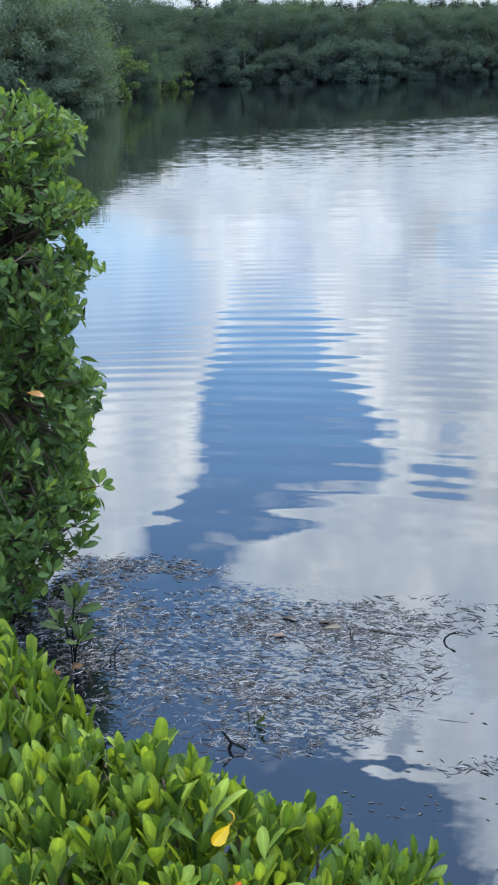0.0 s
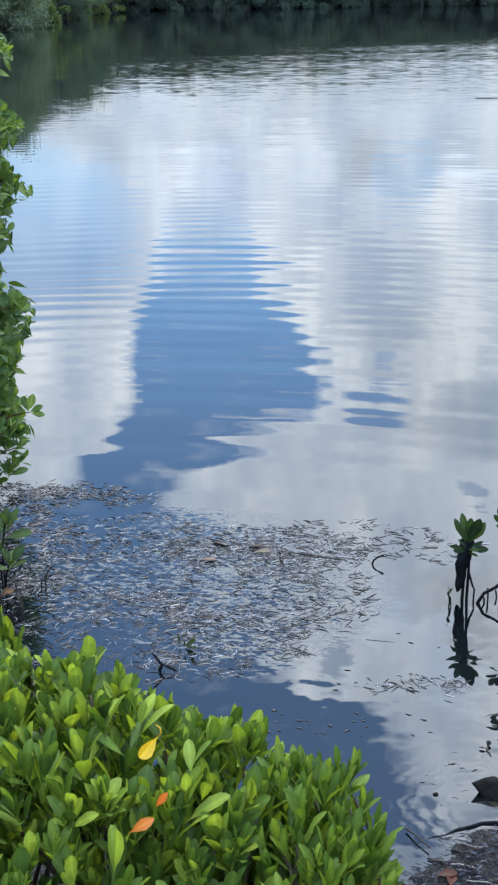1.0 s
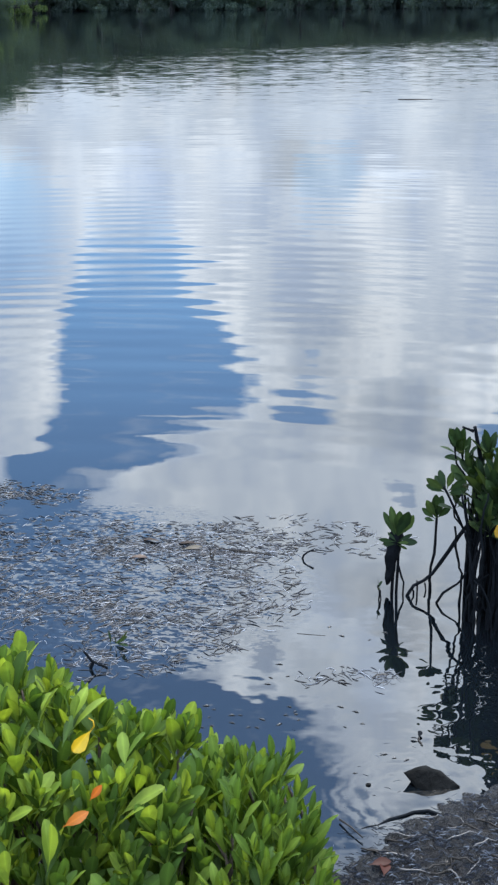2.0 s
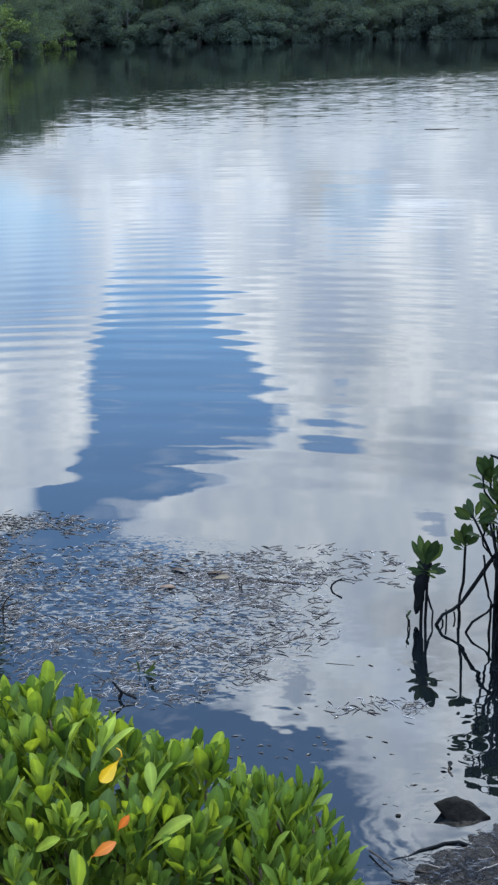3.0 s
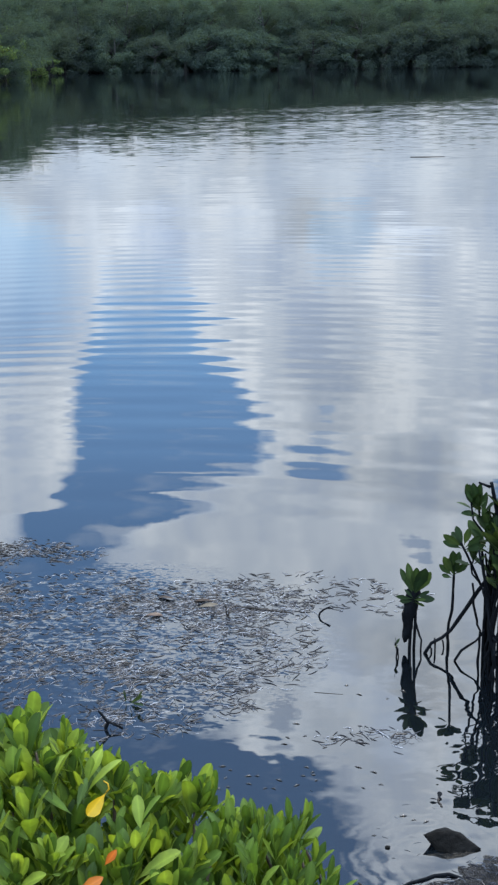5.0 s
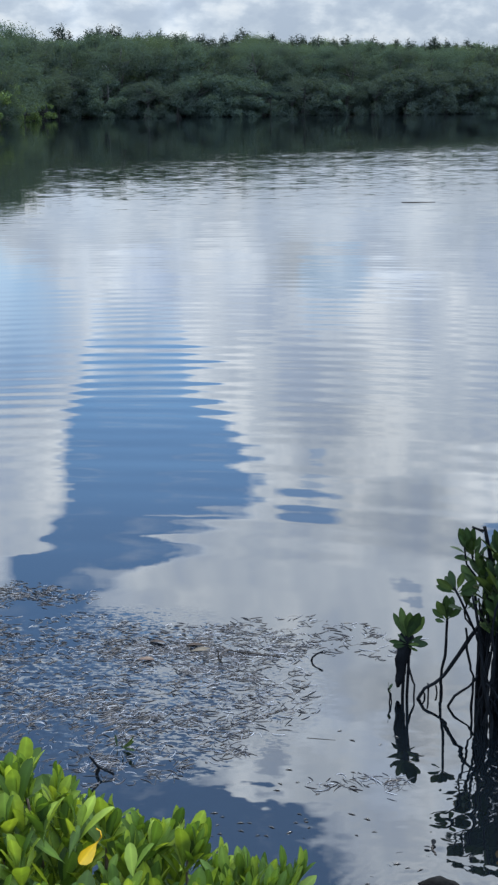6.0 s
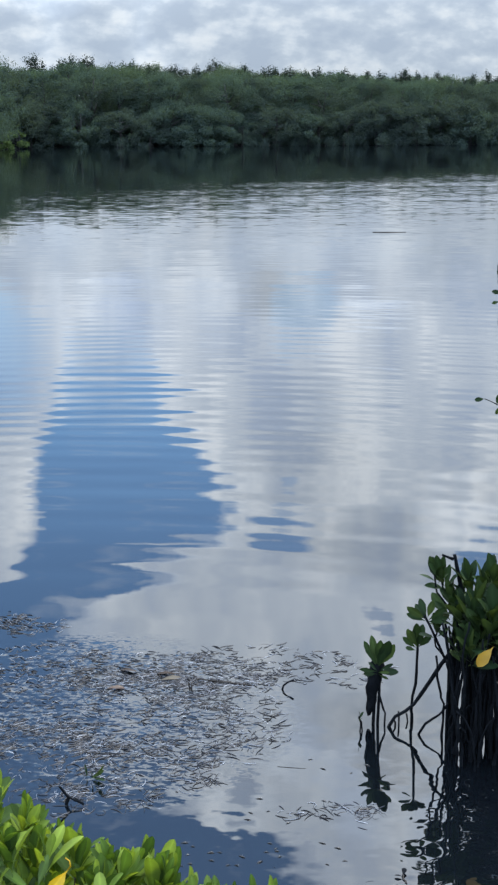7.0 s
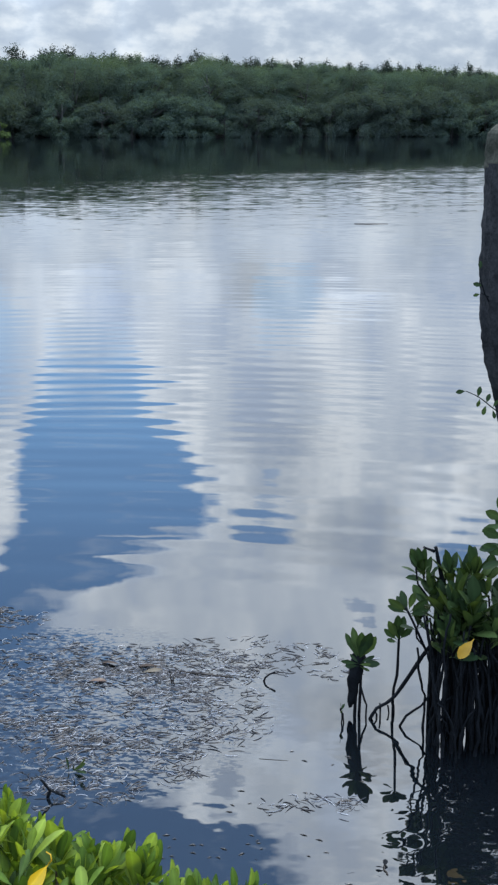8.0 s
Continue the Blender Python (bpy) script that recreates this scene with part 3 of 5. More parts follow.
# ---------------------------------------------------------------- ground and water
NEAR_X = [-120, -60, -25, -10, -4, -2.4, -1.85, -1.4, -0.9, -0.4, 0.0, 0.12, 0.22, 0.34, 0.55, 1.0, 2.0, 5, 20, 80, 160]
NEAR_Y = [70, 42, 30, 15, 8.5, 6.4, 4.9, 4.0, 3.2, 2.95, 2.85, 2.92, 3.03, 3.09, 3.24, 3.3, 3.5, 4.5, 8, 20, 110]
FAR_X = [-160, -60, -22, -18.2, -17.7, -17.5, -9, -4, 4, 13, 17, 60, 120, 160]
FAR_Y = [62, 60, 62, 64, 66, 96, 96.5, 97.5, 98, 98.5, 99.5, 99, 96, 92]


def ground_height(x, y):
    a = float(np.interp(x, NEAR_X, NEAR_Y)) - y
    b = y - float(np.interp(x, FAR_X, FAR_Y))
    d = max(a, b)
    if d > 0:
        h = 0.05 * min(d, 0.7) + 0.6 * (1 - math.exp(-0.45 * max(0.0, d - 0.55)))
    else:
        h = max(-0.9, 0.22 * d)
    r = math.hypot(x, y)
    if r < 12:
        p = Vector((x, y, 0))
        h += 0.022 * noise.fractal(p * 3.0, 1.0, 2.0, 4) + 0.012 * noise.fractal(p * 11.0, 1.0, 2.0, 3)
        if r < 3.8:
            h += 0.012 * (0.5 - abs(noise.noise(p * 17.0 + Vector((2, 5, 1))))) * min(1.0, max(0.0, d) / 0.03)
            h += 0.006 * noise.fractal(p * 34.0, 1.0, 2.0, 2)
    return h


def build_ground():
    vs, fs = [(0, 0, ground_height(0, 0))], []
    radii = [0.35 + 0.12 * i for i in range(18)] + [2.45 + 0.011 * i for i in range(98)]
    while radii[-1] < 3000:
        radii.append(radii[-1] * 1.055)
    angles, a = [], -180.0
    while a < 180:
        angles.append(a)
        a += 0.25 if -3 <= a < 14 else 0.7 if -24 <= a < 24 else 4.0
    n = len(angles)
    for r in radii:
        for a in angles:
            x, y = r * math.sin(radians(a)), r * math.cos(radians(a))
            vs.append((x, y, ground_height(x, y)))
    for k in range(n):
        fs.append((0, 1 + (k + 1) % n, 1 + k))
    for i in range(len(radii) - 1):
        for k in range(n):
            p, q = 1 + i * n + k, 1 + i * n + (k + 1) % n
            fs.append((p, q, q + n, p + n))
    me = mesh_from("ground", vs, [f[::-1] for f in fs], MUD)
    return tagged(new("ground", me), "dark muddy lake bank strewn with wet leaf litter", "ground", kind="structure")


build_ground()
wv = [(-400, -20, 0), (400, -20, 0), (400, 400, 0), (-400, 400, 0)]
water = tagged(new("water", mesh_from("water", wv, [(0, 1, 2, 3)], WATER, False)),
               "calm rippled lake water mirroring clouds and blue sky", "water", kind="structure")


# ---------------------------------------------------------------- far shore trees
def far_crown(rng, height, spread, lobes, leaves, size, skirt=0.02):
    """Crown of many leafy clumps over a domed outline, hanging to the water's edge in front."""
    vs, fs, n = [], [], 0
    for k in range(lobes):
        a = rng.uniform(0, 6.283)
        u = rng.random() ** 1.1
        z = height * (skirt + (0.97 - skirt) * u)
        rr = spread * math.sqrt(max(0.03, 1 - (max(0.0, u - 0.30) / 0.74) ** 2)) * rng.uniform(0.55, 1.0)
        c = Vector((rr * math.cos(a), rr * math.sin(a), z))
        lobe = rng.uniform(0.34, 0.72) * spread / 2.6
        flat = rng.uniform(0.65, 0.95)
        for i in range(leaves):
            d = Vector((rng.gauss(0, 1), rng.gauss(0, 1), rng.gauss(0, 1))).normalized()
            rad = lobe * (0.25 + 0.95 * rng.random() ** 0.7)
            p = c + Vector((d.x * rad, d.y * rad, d.z * rad * flat))
            if p.z < 0.06:
                p.z = 0.06 + rng.random() * 0.25
            nrm = (d * 0.45 + Vector((rng.uniform(-1, 1), rng.uniform(-1, 1), rng.uniform(-0.4, 1.0)))).normalized()
            s1 = nrm.cross(Vector((rng.uniform(-1, 1), rng.uniform(-1, 1), 0.3))).normalized()
            s2 = nrm.cross(s1)
            w, h = size * rng.uniform(0.6, 1.3), size * rng.uniform(0.35, 0.7)
            vs += [tuple(p - s1 * w), tuple(p - s2 * h + nrm * 0.02), tuple(p + s1 * w), tuple(p + s2 * h + nrm * 0.02)]
            fs.append((n, n + 1, n + 2, n + 3))
            n += 4
    return vs, fs


def far_trunk(rng, height, spread):
    vs, fs, n = [], [], 0

    def add(v, f):
        nonlocal n
        vs.extend(v)
        fs.extend(tuple(i + n for i in q) for q in f)
        n += len(v)
    add(*tube(bent((0, 0, -0.7), (rng.uniform(-0.3, 0.3), rng.uniform(-0.3, 0.3), height * 0.9), rng, 0.06, 7), [0.13, 0.12, 0.11, 0.09, 0.07, 0.05, 0.03], 6))
    for k in range(9):
        a = rng.uniform(0, 6.283)
        z = height * rng.uniform(0.2, 0.7)
        rr = spread * rng.uniform(0.25, 0.5)
        add(*tube(bent((0, 0, z), (rr * math.cos(a), rr * math.sin(a), z + height * rng.uniform(0.05, 0.3)), rng, 0.1, 5), [0.06, 0.05, 0.04, 0.03, 0.015], 5))
    for k in range(8):
        a = k * 0.785 + rng.uniform(-0.3, 0.3)
        k_h = min(1.0, height / 4.4) ** 1.5
        rr = rng.uniform(0.5, 1.0) * k_h
        add(*tube([(0, 0, 0.9 * k_h), (0.6 * rr * math.cos(a), 0.6 * rr * math.sin(a), 0.75 * k_h), (rr * math.cos(a), rr * math.sin(a), -0.6)], [0.045, 0.04, 0.03], 5))
    return vs, fs


def far_tree(rng, height, spread, mat, lobes=66, leaves=300, size=0.052, label="dense dark green mangrove tree at the water's edge"):
    tree = empty("mangrove_tree", (0, 0, 0), label, "tree", "mangrove trees along the far shore")
    part("trunk", mesh_from("trunk", *far_trunk(rng, height, spread), FAR_BARK), tree, "thin dark trunk with stilt roots")
    part("crown", mesh_from("crown", *far_crown(rng, height, spread, lobes, leaves, size), mat, False), tree)
    return tree


def wispy_tree(rng, height):
    """Slim upright tree whose feathery twigs stand above the rest."""
    tree = empty("slender_tree", (0, 0, 0), "slender feathery tree rising behind the mangroves", "tree", "slender trees behind the far shore")
    tv, tf = tube(bent((0, 0, -0.2), (0.1, 0, height), rng, 0.03, 6), [0.09, 0.08, 0.06, 0.05, 0.03, 0.012], 5)
    n = len(tv)
    lv, lf, ln = [], [], 0
    for k in range(26):
        z = height * (0.62 + 0.38 * (k / 25))
        a = rng.uniform(0, 6.283)
        r = 1.0 * (1.1 - 0.8 * (k / 25)) * rng.uniform(0.5, 1.1)
        end = Vector((r * math.cos(a), r * math.sin(a), z + rng.uniform(0.25, 0.7)))
        v, f = tube([(0, 0, z), tuple(end * 0.5 + Vector((0, 0, z * 0.5))), tuple(end)], [0.02, 0.014, 0.006], 4)
        tv += v
        tf += [tuple(i + n for i in q) for q in f]
        n += len(v)
        for i in range(48):
            p = Vector((0, 0, z)).lerp(end, rng.uniform(0.35, 1.08)) + Vector((rng.gauss(0, 0.13), rng.gauss(0, 0.13), rng.gauss(0, 0.12)))
            s1 = Vector((rng.uniform(-1, 1), rng.uniform(-1, 1), rng.uniform(-0.4, 1))).normalized()
            s2 = s1.cross(Vector((rng.uniform(-1, 1), rng.uniform(-1, 1), 0.4))).normalized()
            w, h = rng.uniform(0.05, 0.11), rng.uniform(0.02, 0.04)
            lv += [tuple(p - s1 * w), tuple(p - s2 * h), tuple(p + s1 * w), tuple(p + s2 * h)]
            lf.append((ln, ln + 1, ln + 2, ln + 3))
            ln += 4
    part("trunk", mesh_from("trunk", tv, tf, BARK), tree, "thin bare stem and twigs")
    part("crown", mesh_from("crown", lv, lf, WISP_LEAF, False), tree)
    return tree


def far_shore():
    rng = random.Random(11)
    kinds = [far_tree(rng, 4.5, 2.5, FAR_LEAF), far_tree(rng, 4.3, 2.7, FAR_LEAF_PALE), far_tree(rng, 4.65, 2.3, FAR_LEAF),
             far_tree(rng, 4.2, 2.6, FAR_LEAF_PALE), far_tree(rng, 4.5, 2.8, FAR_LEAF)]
    low = [far_tree(rng, 2.6, 2.0, FAR_LEAF_PALE, 34, 260, 0.06, "low grey mangrove overhanging the far waterline, haze put into its leaf colour"),
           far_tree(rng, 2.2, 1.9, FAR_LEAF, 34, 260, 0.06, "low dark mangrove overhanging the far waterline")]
    olive = [far_tree(rng, 4.4, 2.6, FAR_OLIVE, label="mangrove tree behind the waterline, sunlit olive put into its leaf colour"), far_tree(rng, 4.6, 2.5, FAR_OLIVE, label="mangrove tree behind the waterline, sunlit olive put into its leaf colour")]
    wisp = [wispy_tree(rng, 5.25), wispy_tree(rng, 5.0), wispy_tree(rng, 5.1)]
    used = set()

    def put(proto, x, y, s):
        m = pose(x, y, max(0.0, ground_height(x, y)) - 0.05, 0, 0, rng.uniform(0, 360))
        if proto.name in used:
            t = copy_thing(proto, m)
        else:
            used.add(proto.name)
            t = proto
            t.matrix_basis = m
        t.scale = (s, s, s * rng.uniform(0.95, 1.05))
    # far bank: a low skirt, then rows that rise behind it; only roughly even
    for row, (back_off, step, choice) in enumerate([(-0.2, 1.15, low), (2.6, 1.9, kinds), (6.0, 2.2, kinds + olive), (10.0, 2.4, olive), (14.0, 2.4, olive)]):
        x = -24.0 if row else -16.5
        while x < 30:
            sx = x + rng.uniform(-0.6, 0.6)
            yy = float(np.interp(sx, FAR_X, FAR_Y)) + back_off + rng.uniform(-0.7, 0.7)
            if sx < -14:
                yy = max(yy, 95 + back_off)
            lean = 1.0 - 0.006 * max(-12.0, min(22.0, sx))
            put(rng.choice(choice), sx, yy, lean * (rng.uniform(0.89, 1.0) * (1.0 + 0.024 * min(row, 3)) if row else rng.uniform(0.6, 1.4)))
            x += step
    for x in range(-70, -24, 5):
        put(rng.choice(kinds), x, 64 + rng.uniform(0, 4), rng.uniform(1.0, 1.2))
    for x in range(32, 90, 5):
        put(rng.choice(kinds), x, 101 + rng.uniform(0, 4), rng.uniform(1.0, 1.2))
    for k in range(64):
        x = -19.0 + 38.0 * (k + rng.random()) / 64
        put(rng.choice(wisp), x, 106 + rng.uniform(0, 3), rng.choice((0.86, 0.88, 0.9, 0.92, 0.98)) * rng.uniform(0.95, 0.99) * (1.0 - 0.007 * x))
    # the nearer headland
    head = [far_tree(rng, 4.6, 2.3, HEAD_LEAF, 76, 260, 0.06, "grey-green mangrove on the near headland"),
            far_tree(rng, 4.9, 2.4, HEAD_LEAF, 76, 260, 0.06, "dark green mangrove on the near headland"),
            far_tree(rng, 2.9, 1.7, FAR_LEAF_LIT, 36, 140, 0.09, "brighter green mangrove at the tip of the headland"),
            far_tree(rng, 1.0, 0.8, FAR_LEAF_LIT, 14, 110, 0.07, "small bright green shrub at the cove's waterline")]
    for k, x, y, s in ((0, -18.1, 64.5, 1.15), (1, -19.6, 63.5, 1.2), (0, -22.3, 62.5, 1.15), (1, -19.4, 69.0, 1.25), (0, -20.5, 67.0, 1.25), (1, -24.8, 62.0, 1.2), (0, -20.2, 73.5, 1.2),
                       (2, -17.3, 74.0, 0.95), (1, -17.6, 78.5, 0.6), (2, -17.2, 80.0, 0.7), (2, -17.9, 81.0, 0.8), (2, -17.8, 72.0, 0.85), (1, -19.4, 79, 1.2), (0, -19.2, 84, 1.15), (1, -19.5, 89, 1.15), (0, -18.2, 93, 1.1),
                       (1, -22, 77, 1.2), (0, -17.5, 66.6, 0.62), (1, -18.5, 71.0, 0.7), (0, -18.7, 75.0, 0.65), (1, -18.6, 64.0, 0.7), (3, -16.9, 90.5, 1.2), (3, -17.3, 87.0, 1.1)):
        put(head[k] if k > 1 or y < 74 else rng.choice(kinds), x, y, s if k > 1 or y < 74 else s * 1.02)


far_shore()


# ---------------------------------------------------------------- near shrubs
def shrub_shoots(rng, cells, step, jitter, top, layers, depth):
    """Shoot tips over a leafy mound: cells (x0, x1, y0, y1), top(x, y) its height or None outside."""
    tips = []
    for x0, x1, y0, y1 in cells:
        y = y0
        while y < y1:
            x = x0
            while x < x1:
                for layer in range(layers):
                    px_, py_ = x + rng.uniform(-jitter, jitter), y + rng.uniform(-jitter, jitter)
                    h = top(px_, py_)
                    if h is not None:
                        z = h - depth * (layer + rng.uniform(-0.25, 0.35))
                        if z > 0.08:
                            tips.append((Vector((px_, py_, z)), layer))
                x += step
            y += step
    return tips


def mound(blobs):
    def top(x, y):
        best = None
        for cx, cy, rx, ry, z0, z1 in blobs:
            d = ((x - cx) / rx) ** 2 + ((y - cy) / ry) ** 2
            if d < 1:
                h = z0 + (z1 - z0) * math.sqrt(1 - d)
                best = h if best is None else max(best, h)
        return best
    return top


def near_shrub():
    """Broad low mangrove shrub on the bank in front of the viewer."""
    rng = random.Random(21)
    top = mound([(-0.63, 2.18, 0.43, 0.51, 0.37, 0.868), (-1.12, 2.62, 0.36, 0.45, 0.43, 0.935), (-0.32, 2.20, 0.26, 0.38, 0.34, 0.765), (-0.6, 1.7, 0.6, 0.4, 0.35, 0.66)])
    thing = empty("mangrove_shrub", (-0.6, 2.1, 0.2), "low leafy bright green mangrove shrub on the muddy bank", "shrub")
    tips = shrub_shoots(rng, [(-1.5, 0.35, 1.3, 3.4)], 0.054, 0.03, top, 3, 0.11)
    poses, ends = [], []
    for p, layer in tips:
        axis = Vector(((p.x + 0.55) * 0.45 + rng.uniform(-0.28, 0.28), (p.y - 2.0) * 0.3 + rng.uniform(-0.3, 0.24), 1.0))
        size = rng.uniform(0.056, 0.096) * (1.0 if layer == 0 else 0.95)
        poses += rosette(rng, p, axis, rng.randint(6, 10), size, (0.04, 0.66))
        ends.append(p)
    # leaves cleared before the yellow leaf so that it shows from the camera
    yellow_at = Vector((-0.352, 2.21, 0.838))
    poses = [m for m in poses if (m.translation + m.col[1].xyz * 0.6 - (yellow_at + Vector((-0.03, -0.07, 0.0)))).length > 0.09]
    # a notch between two boughs, bare woody spots, and a gap that shows the orange leaves to the camera
    for spot, r in (((-0.665, 2.50, 0.84), 0.065), ((-0.64, 2.50, 0.80), 0.06), ((-0.375, 1.95, 0.79), 0.052), ((-0.265, 2.18, 0.74), 0.05), ((-0.44, 1.90, 0.70), 0.055)):
        poses = [m for m in poses if (m.translation + m.col[1].xyz * 0.5 - Vector(spot)).length > r]
    rng.shuffle(ends)
    roots = [(-0.7, 2.0, 0.12), (-0.4, 2.1, 0.12), (-1.0, 2.6, 0.05), (-0.2, 1.9, 0.15), (-0.85, 1.7, 0.2)]
    branches(thing, rng, roots, ends[:260], BARK, 0.011, 0.003)
    foliage(thing, rng, poses, BLUNT + SHAPES + NARROW[:1], BUSH_LEAF, BUSH_MASS, lambda m: -(m.translation.z - 0.25 * abs(m.translation.x + 0.35)))
    org = Vector(thing.location)
    ym = with_rib(mesh_from("yellow_leaf", *leaf_shape(0.054, 0.029, -0.2, 0.9), YELLOW_LEAF))
    yellow = part("yellow_leaf", ym, thing, "withered bright yellow hanging leaf", facing(yellow_at + Vector((-0.02, -0.03, -0.004)) - org, (-0.66, -0.2, -0.7), (0.4, -0.8, 0.5)))
    stalk = [(0.0, 0.0, 0.0), (0.002, -0.010, 0.006), (0.010, -0.016, 0.004), (0.018, -0.012, -0.004)]
    part("stalk", mesh_from("stalk", *tube(stalk, [0.0018, 0.0016, 0.0014, 0.0012], 6), YELLOW_LEAF), yellow, "bent yellow leaf stalk")
    om = with_rib(mesh_from("orange_leaf", *leaf_shape(0.056, 0.022, 0.15, 0.3), ORANGE_LEAF))
    part("orange_leaf", om, thing, "orange-red dying leaf", facing(Vector((-0.400, 1.985, 0.752)) - org, (0.78, -0.05, 0.6), (-0.2, -0.8, 0.5)))
    part("orange_leaf", om, thing, "orange-red dying leaf", facing(Vector((-0.355, 2.02, 0.785)) - org, (0.5, -0.1, 0.75), (0.1, -0.8, 0.5)) @ Matrix.Scale(0.7, 4))


def fine_shrub():
    """Neater shrub beside it with narrow upright leaves."""
    rng = random.Random(22)
    top = mound([(-0.075, 2.14, 0.185, 0.34, 0.26, 0.73), (-0.05, 1.8, 0.18, 0.4, 0.2, 0.62)])
    thing = empty("fine_leaved_shrub", (0.0, 2.1, 0.2), "rounded shrub with narrow upright green leaves on the bank", "shrub")
    tips = shrub_shoots(rng, [(-0.3, 0.32, 1.4, 2.55)], 0.043, 0.02, top, 4, 0.085)
    poses, ends = [], []
    for p, layer in tips:
        axis = Vector(((p.x + 0.085) * 1.6 + rng.uniform(-0.2, 0.2), (p.y - 2.1) * 0.5 + rng.uniform(-0.2, 0.2), 1.0))
        poses += rosette(rng, p, axis, rng.randint(5, 8), rng.uniform(0.058, 0.085), (0.06, 0.55))
        ends.append(p)
    rng.shuffle(ends)
    branches(thing, rng, [(-0.05, 2.1, 0.1), (0.05, 1.9, 0.12), (0.02, 2.2, 0.08)], ends[:120], BARK, 0.009, 0.003)
    foliage(thing, rng, poses, NARROW, FINE_LEAF, FINE_MASS, lambda m: -(m.translation.z + 0.15 * m.translation.y))


def tall_shrub():
    """Tall leafy mangrove that stands in the shallows beside the bank."""
    rng = random.Random(23)
    thing = empty("tall_mangrove", (-1.75, 5.1, 0.0), "tall leafy dark green mangrove leaning over the water", "shrub")
    # outline on the water's side, shaped to fit the camera's view
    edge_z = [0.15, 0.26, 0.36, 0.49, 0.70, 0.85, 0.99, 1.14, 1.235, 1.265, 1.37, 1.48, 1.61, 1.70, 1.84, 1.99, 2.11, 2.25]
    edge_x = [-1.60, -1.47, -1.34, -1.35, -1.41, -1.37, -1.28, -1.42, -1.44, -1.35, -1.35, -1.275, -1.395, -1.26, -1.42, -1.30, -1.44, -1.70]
    poses, ends = [], []
    # sprays: each a bough end that carries several shoots, uneven along the outline
    sprays = []
    while len(sprays) < 225:
        z = rng.uniform(0.36, 2.06) if len(sprays) < 190 else rng.uniform(0.2, 0.5)
        ex = float(np.interp(z, edge_z, edge_x)) - 0.03
        x = ex - abs(rng.gauss(0, 0.36))
        if x > -2.7:
            y = 4.95 + rng.uniform(-0.4, 0.7)
            sprays.append(Vector((x - 0.15 * abs(y - 4.95), y, z)))
    # leafy boughs deeper in, and low ones behind over the water
    for k in range(70):
        z = rng.uniform(0.4, 1.9)
        sprays.append(Vector((float(np.interp(z, edge_z, edge_x)) - rng.uniform(0.12, 0.75), 5.0 + rng.uniform(0.0, 0.45), z)))
    for k in range(45):
        sprays.append(Vector((rng.uniform(-2.2, -1.5), rng.uniform(5.4, 5.85), rng.uniform(0.2, 0.75))))
    for c in sprays:
        r = rng.uniform(0.07, 0.13)
        out_dir = Vector((0.3 + rng.uniform(-0.5, 0.5), rng.uniform(-0.7, 0.2), rng.uniform(0.2, 0.8)))
        for k in range(rng.randint(5, 9)):
            p = c + Vector((rng.gauss(0, 1), rng.gauss(0, 1), rng.gauss(0, 0.8))) * r * 0.75
            p.x = min(p.x, float(np.interp(p.z, edge_z, edge_x)) - 0.03)
            ends.append(p)
            axis = out_dir + Vector((rng.uniform(-0.5, 0.5), rng.uniform(-0.4, 0.4), rng.uniform(0.0, 0.7)))
            poses += rosette(rng, p, axis, rng.randint(5, 9), rng.uniform(0.044, 0.076), (0.3, 1.15))
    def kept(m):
        """Keeps leaf tips inside the outline as it shows from the camera."""
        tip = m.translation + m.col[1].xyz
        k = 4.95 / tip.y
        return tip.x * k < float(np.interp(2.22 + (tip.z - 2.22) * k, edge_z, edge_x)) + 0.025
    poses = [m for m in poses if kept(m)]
    roots = [(-1.8, 5.1, 0.5), (-1.9, 5.3, 1.1), (-1.75, 5.0, 0.9), (-1.7, 5.1, 1.5), (-1.85, 5.2, 1.8), (-1.7, 4.95, 0.3)]
    # branch ends are trimmed to the same view-fitted outline
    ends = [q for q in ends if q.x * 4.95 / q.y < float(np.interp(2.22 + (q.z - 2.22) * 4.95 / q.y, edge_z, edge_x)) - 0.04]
    ends.sort(key=lambda q: -q.x)
    branches(thing, rng, roots, ends[:620], BARK, 0.006, 0.002, 0.14)
    org = Vector(thing.location)
    for k in range(7):
        base = Vector((-1.95 + rng.uniform(-0.25, 0.2), 5.35 + rng.uniform(-0.2, 0.25), -0.4))
        pts = [q - org for q in bent(base, (-1.85 + rng.uniform(-0.3, 0.25), 5.25 + rng.uniform(-0.2, 0.2), 1.6 + rng.uniform(-0.4, 0.5)), rng, 0.08, 8)]
        part("stem", mesh_from("stem", *tube(pts, [0.022 - 0.0018 * i for i in range(8)], 7), BARK), thing)
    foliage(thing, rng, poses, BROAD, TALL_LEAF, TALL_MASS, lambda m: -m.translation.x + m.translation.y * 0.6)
    red = stems(thing, rng, [([(-1.45, 4.90, 0.54), (-1.38, 4.90, 0.572), (-1.315, 4.90, 0.585)], 0.004, 0.0025)], RED_LEAF, "red_twig")[0]
    leaf_parts(red, rng, [facing((x, 4.90, z), axis, (0.2, -0.9, 0.35)) @ Matrix.Scale(size, 4) for x, z, axis, size in
                          ((-1.32, 0.588, (0.35, 0, 0.93), 0.075), (-1.318, 0.588, (-0.25, 0, 0.95), 0.065), (-1.314, 0.585, (0.85, 0, 0.45), 0.065), (-1.31, 0.583, (0.98, 0, -0.12), 0.06), (-1.36, 0.575, (-0.3, 0.1, 0.9), 0.045))], TALL_LEAF, BROAD, thing.location)
    om = mesh_from("brown_leaf", *leaf_shape(0.07, 0.035, 0.3, 0.2), OCHRE_LEAF)
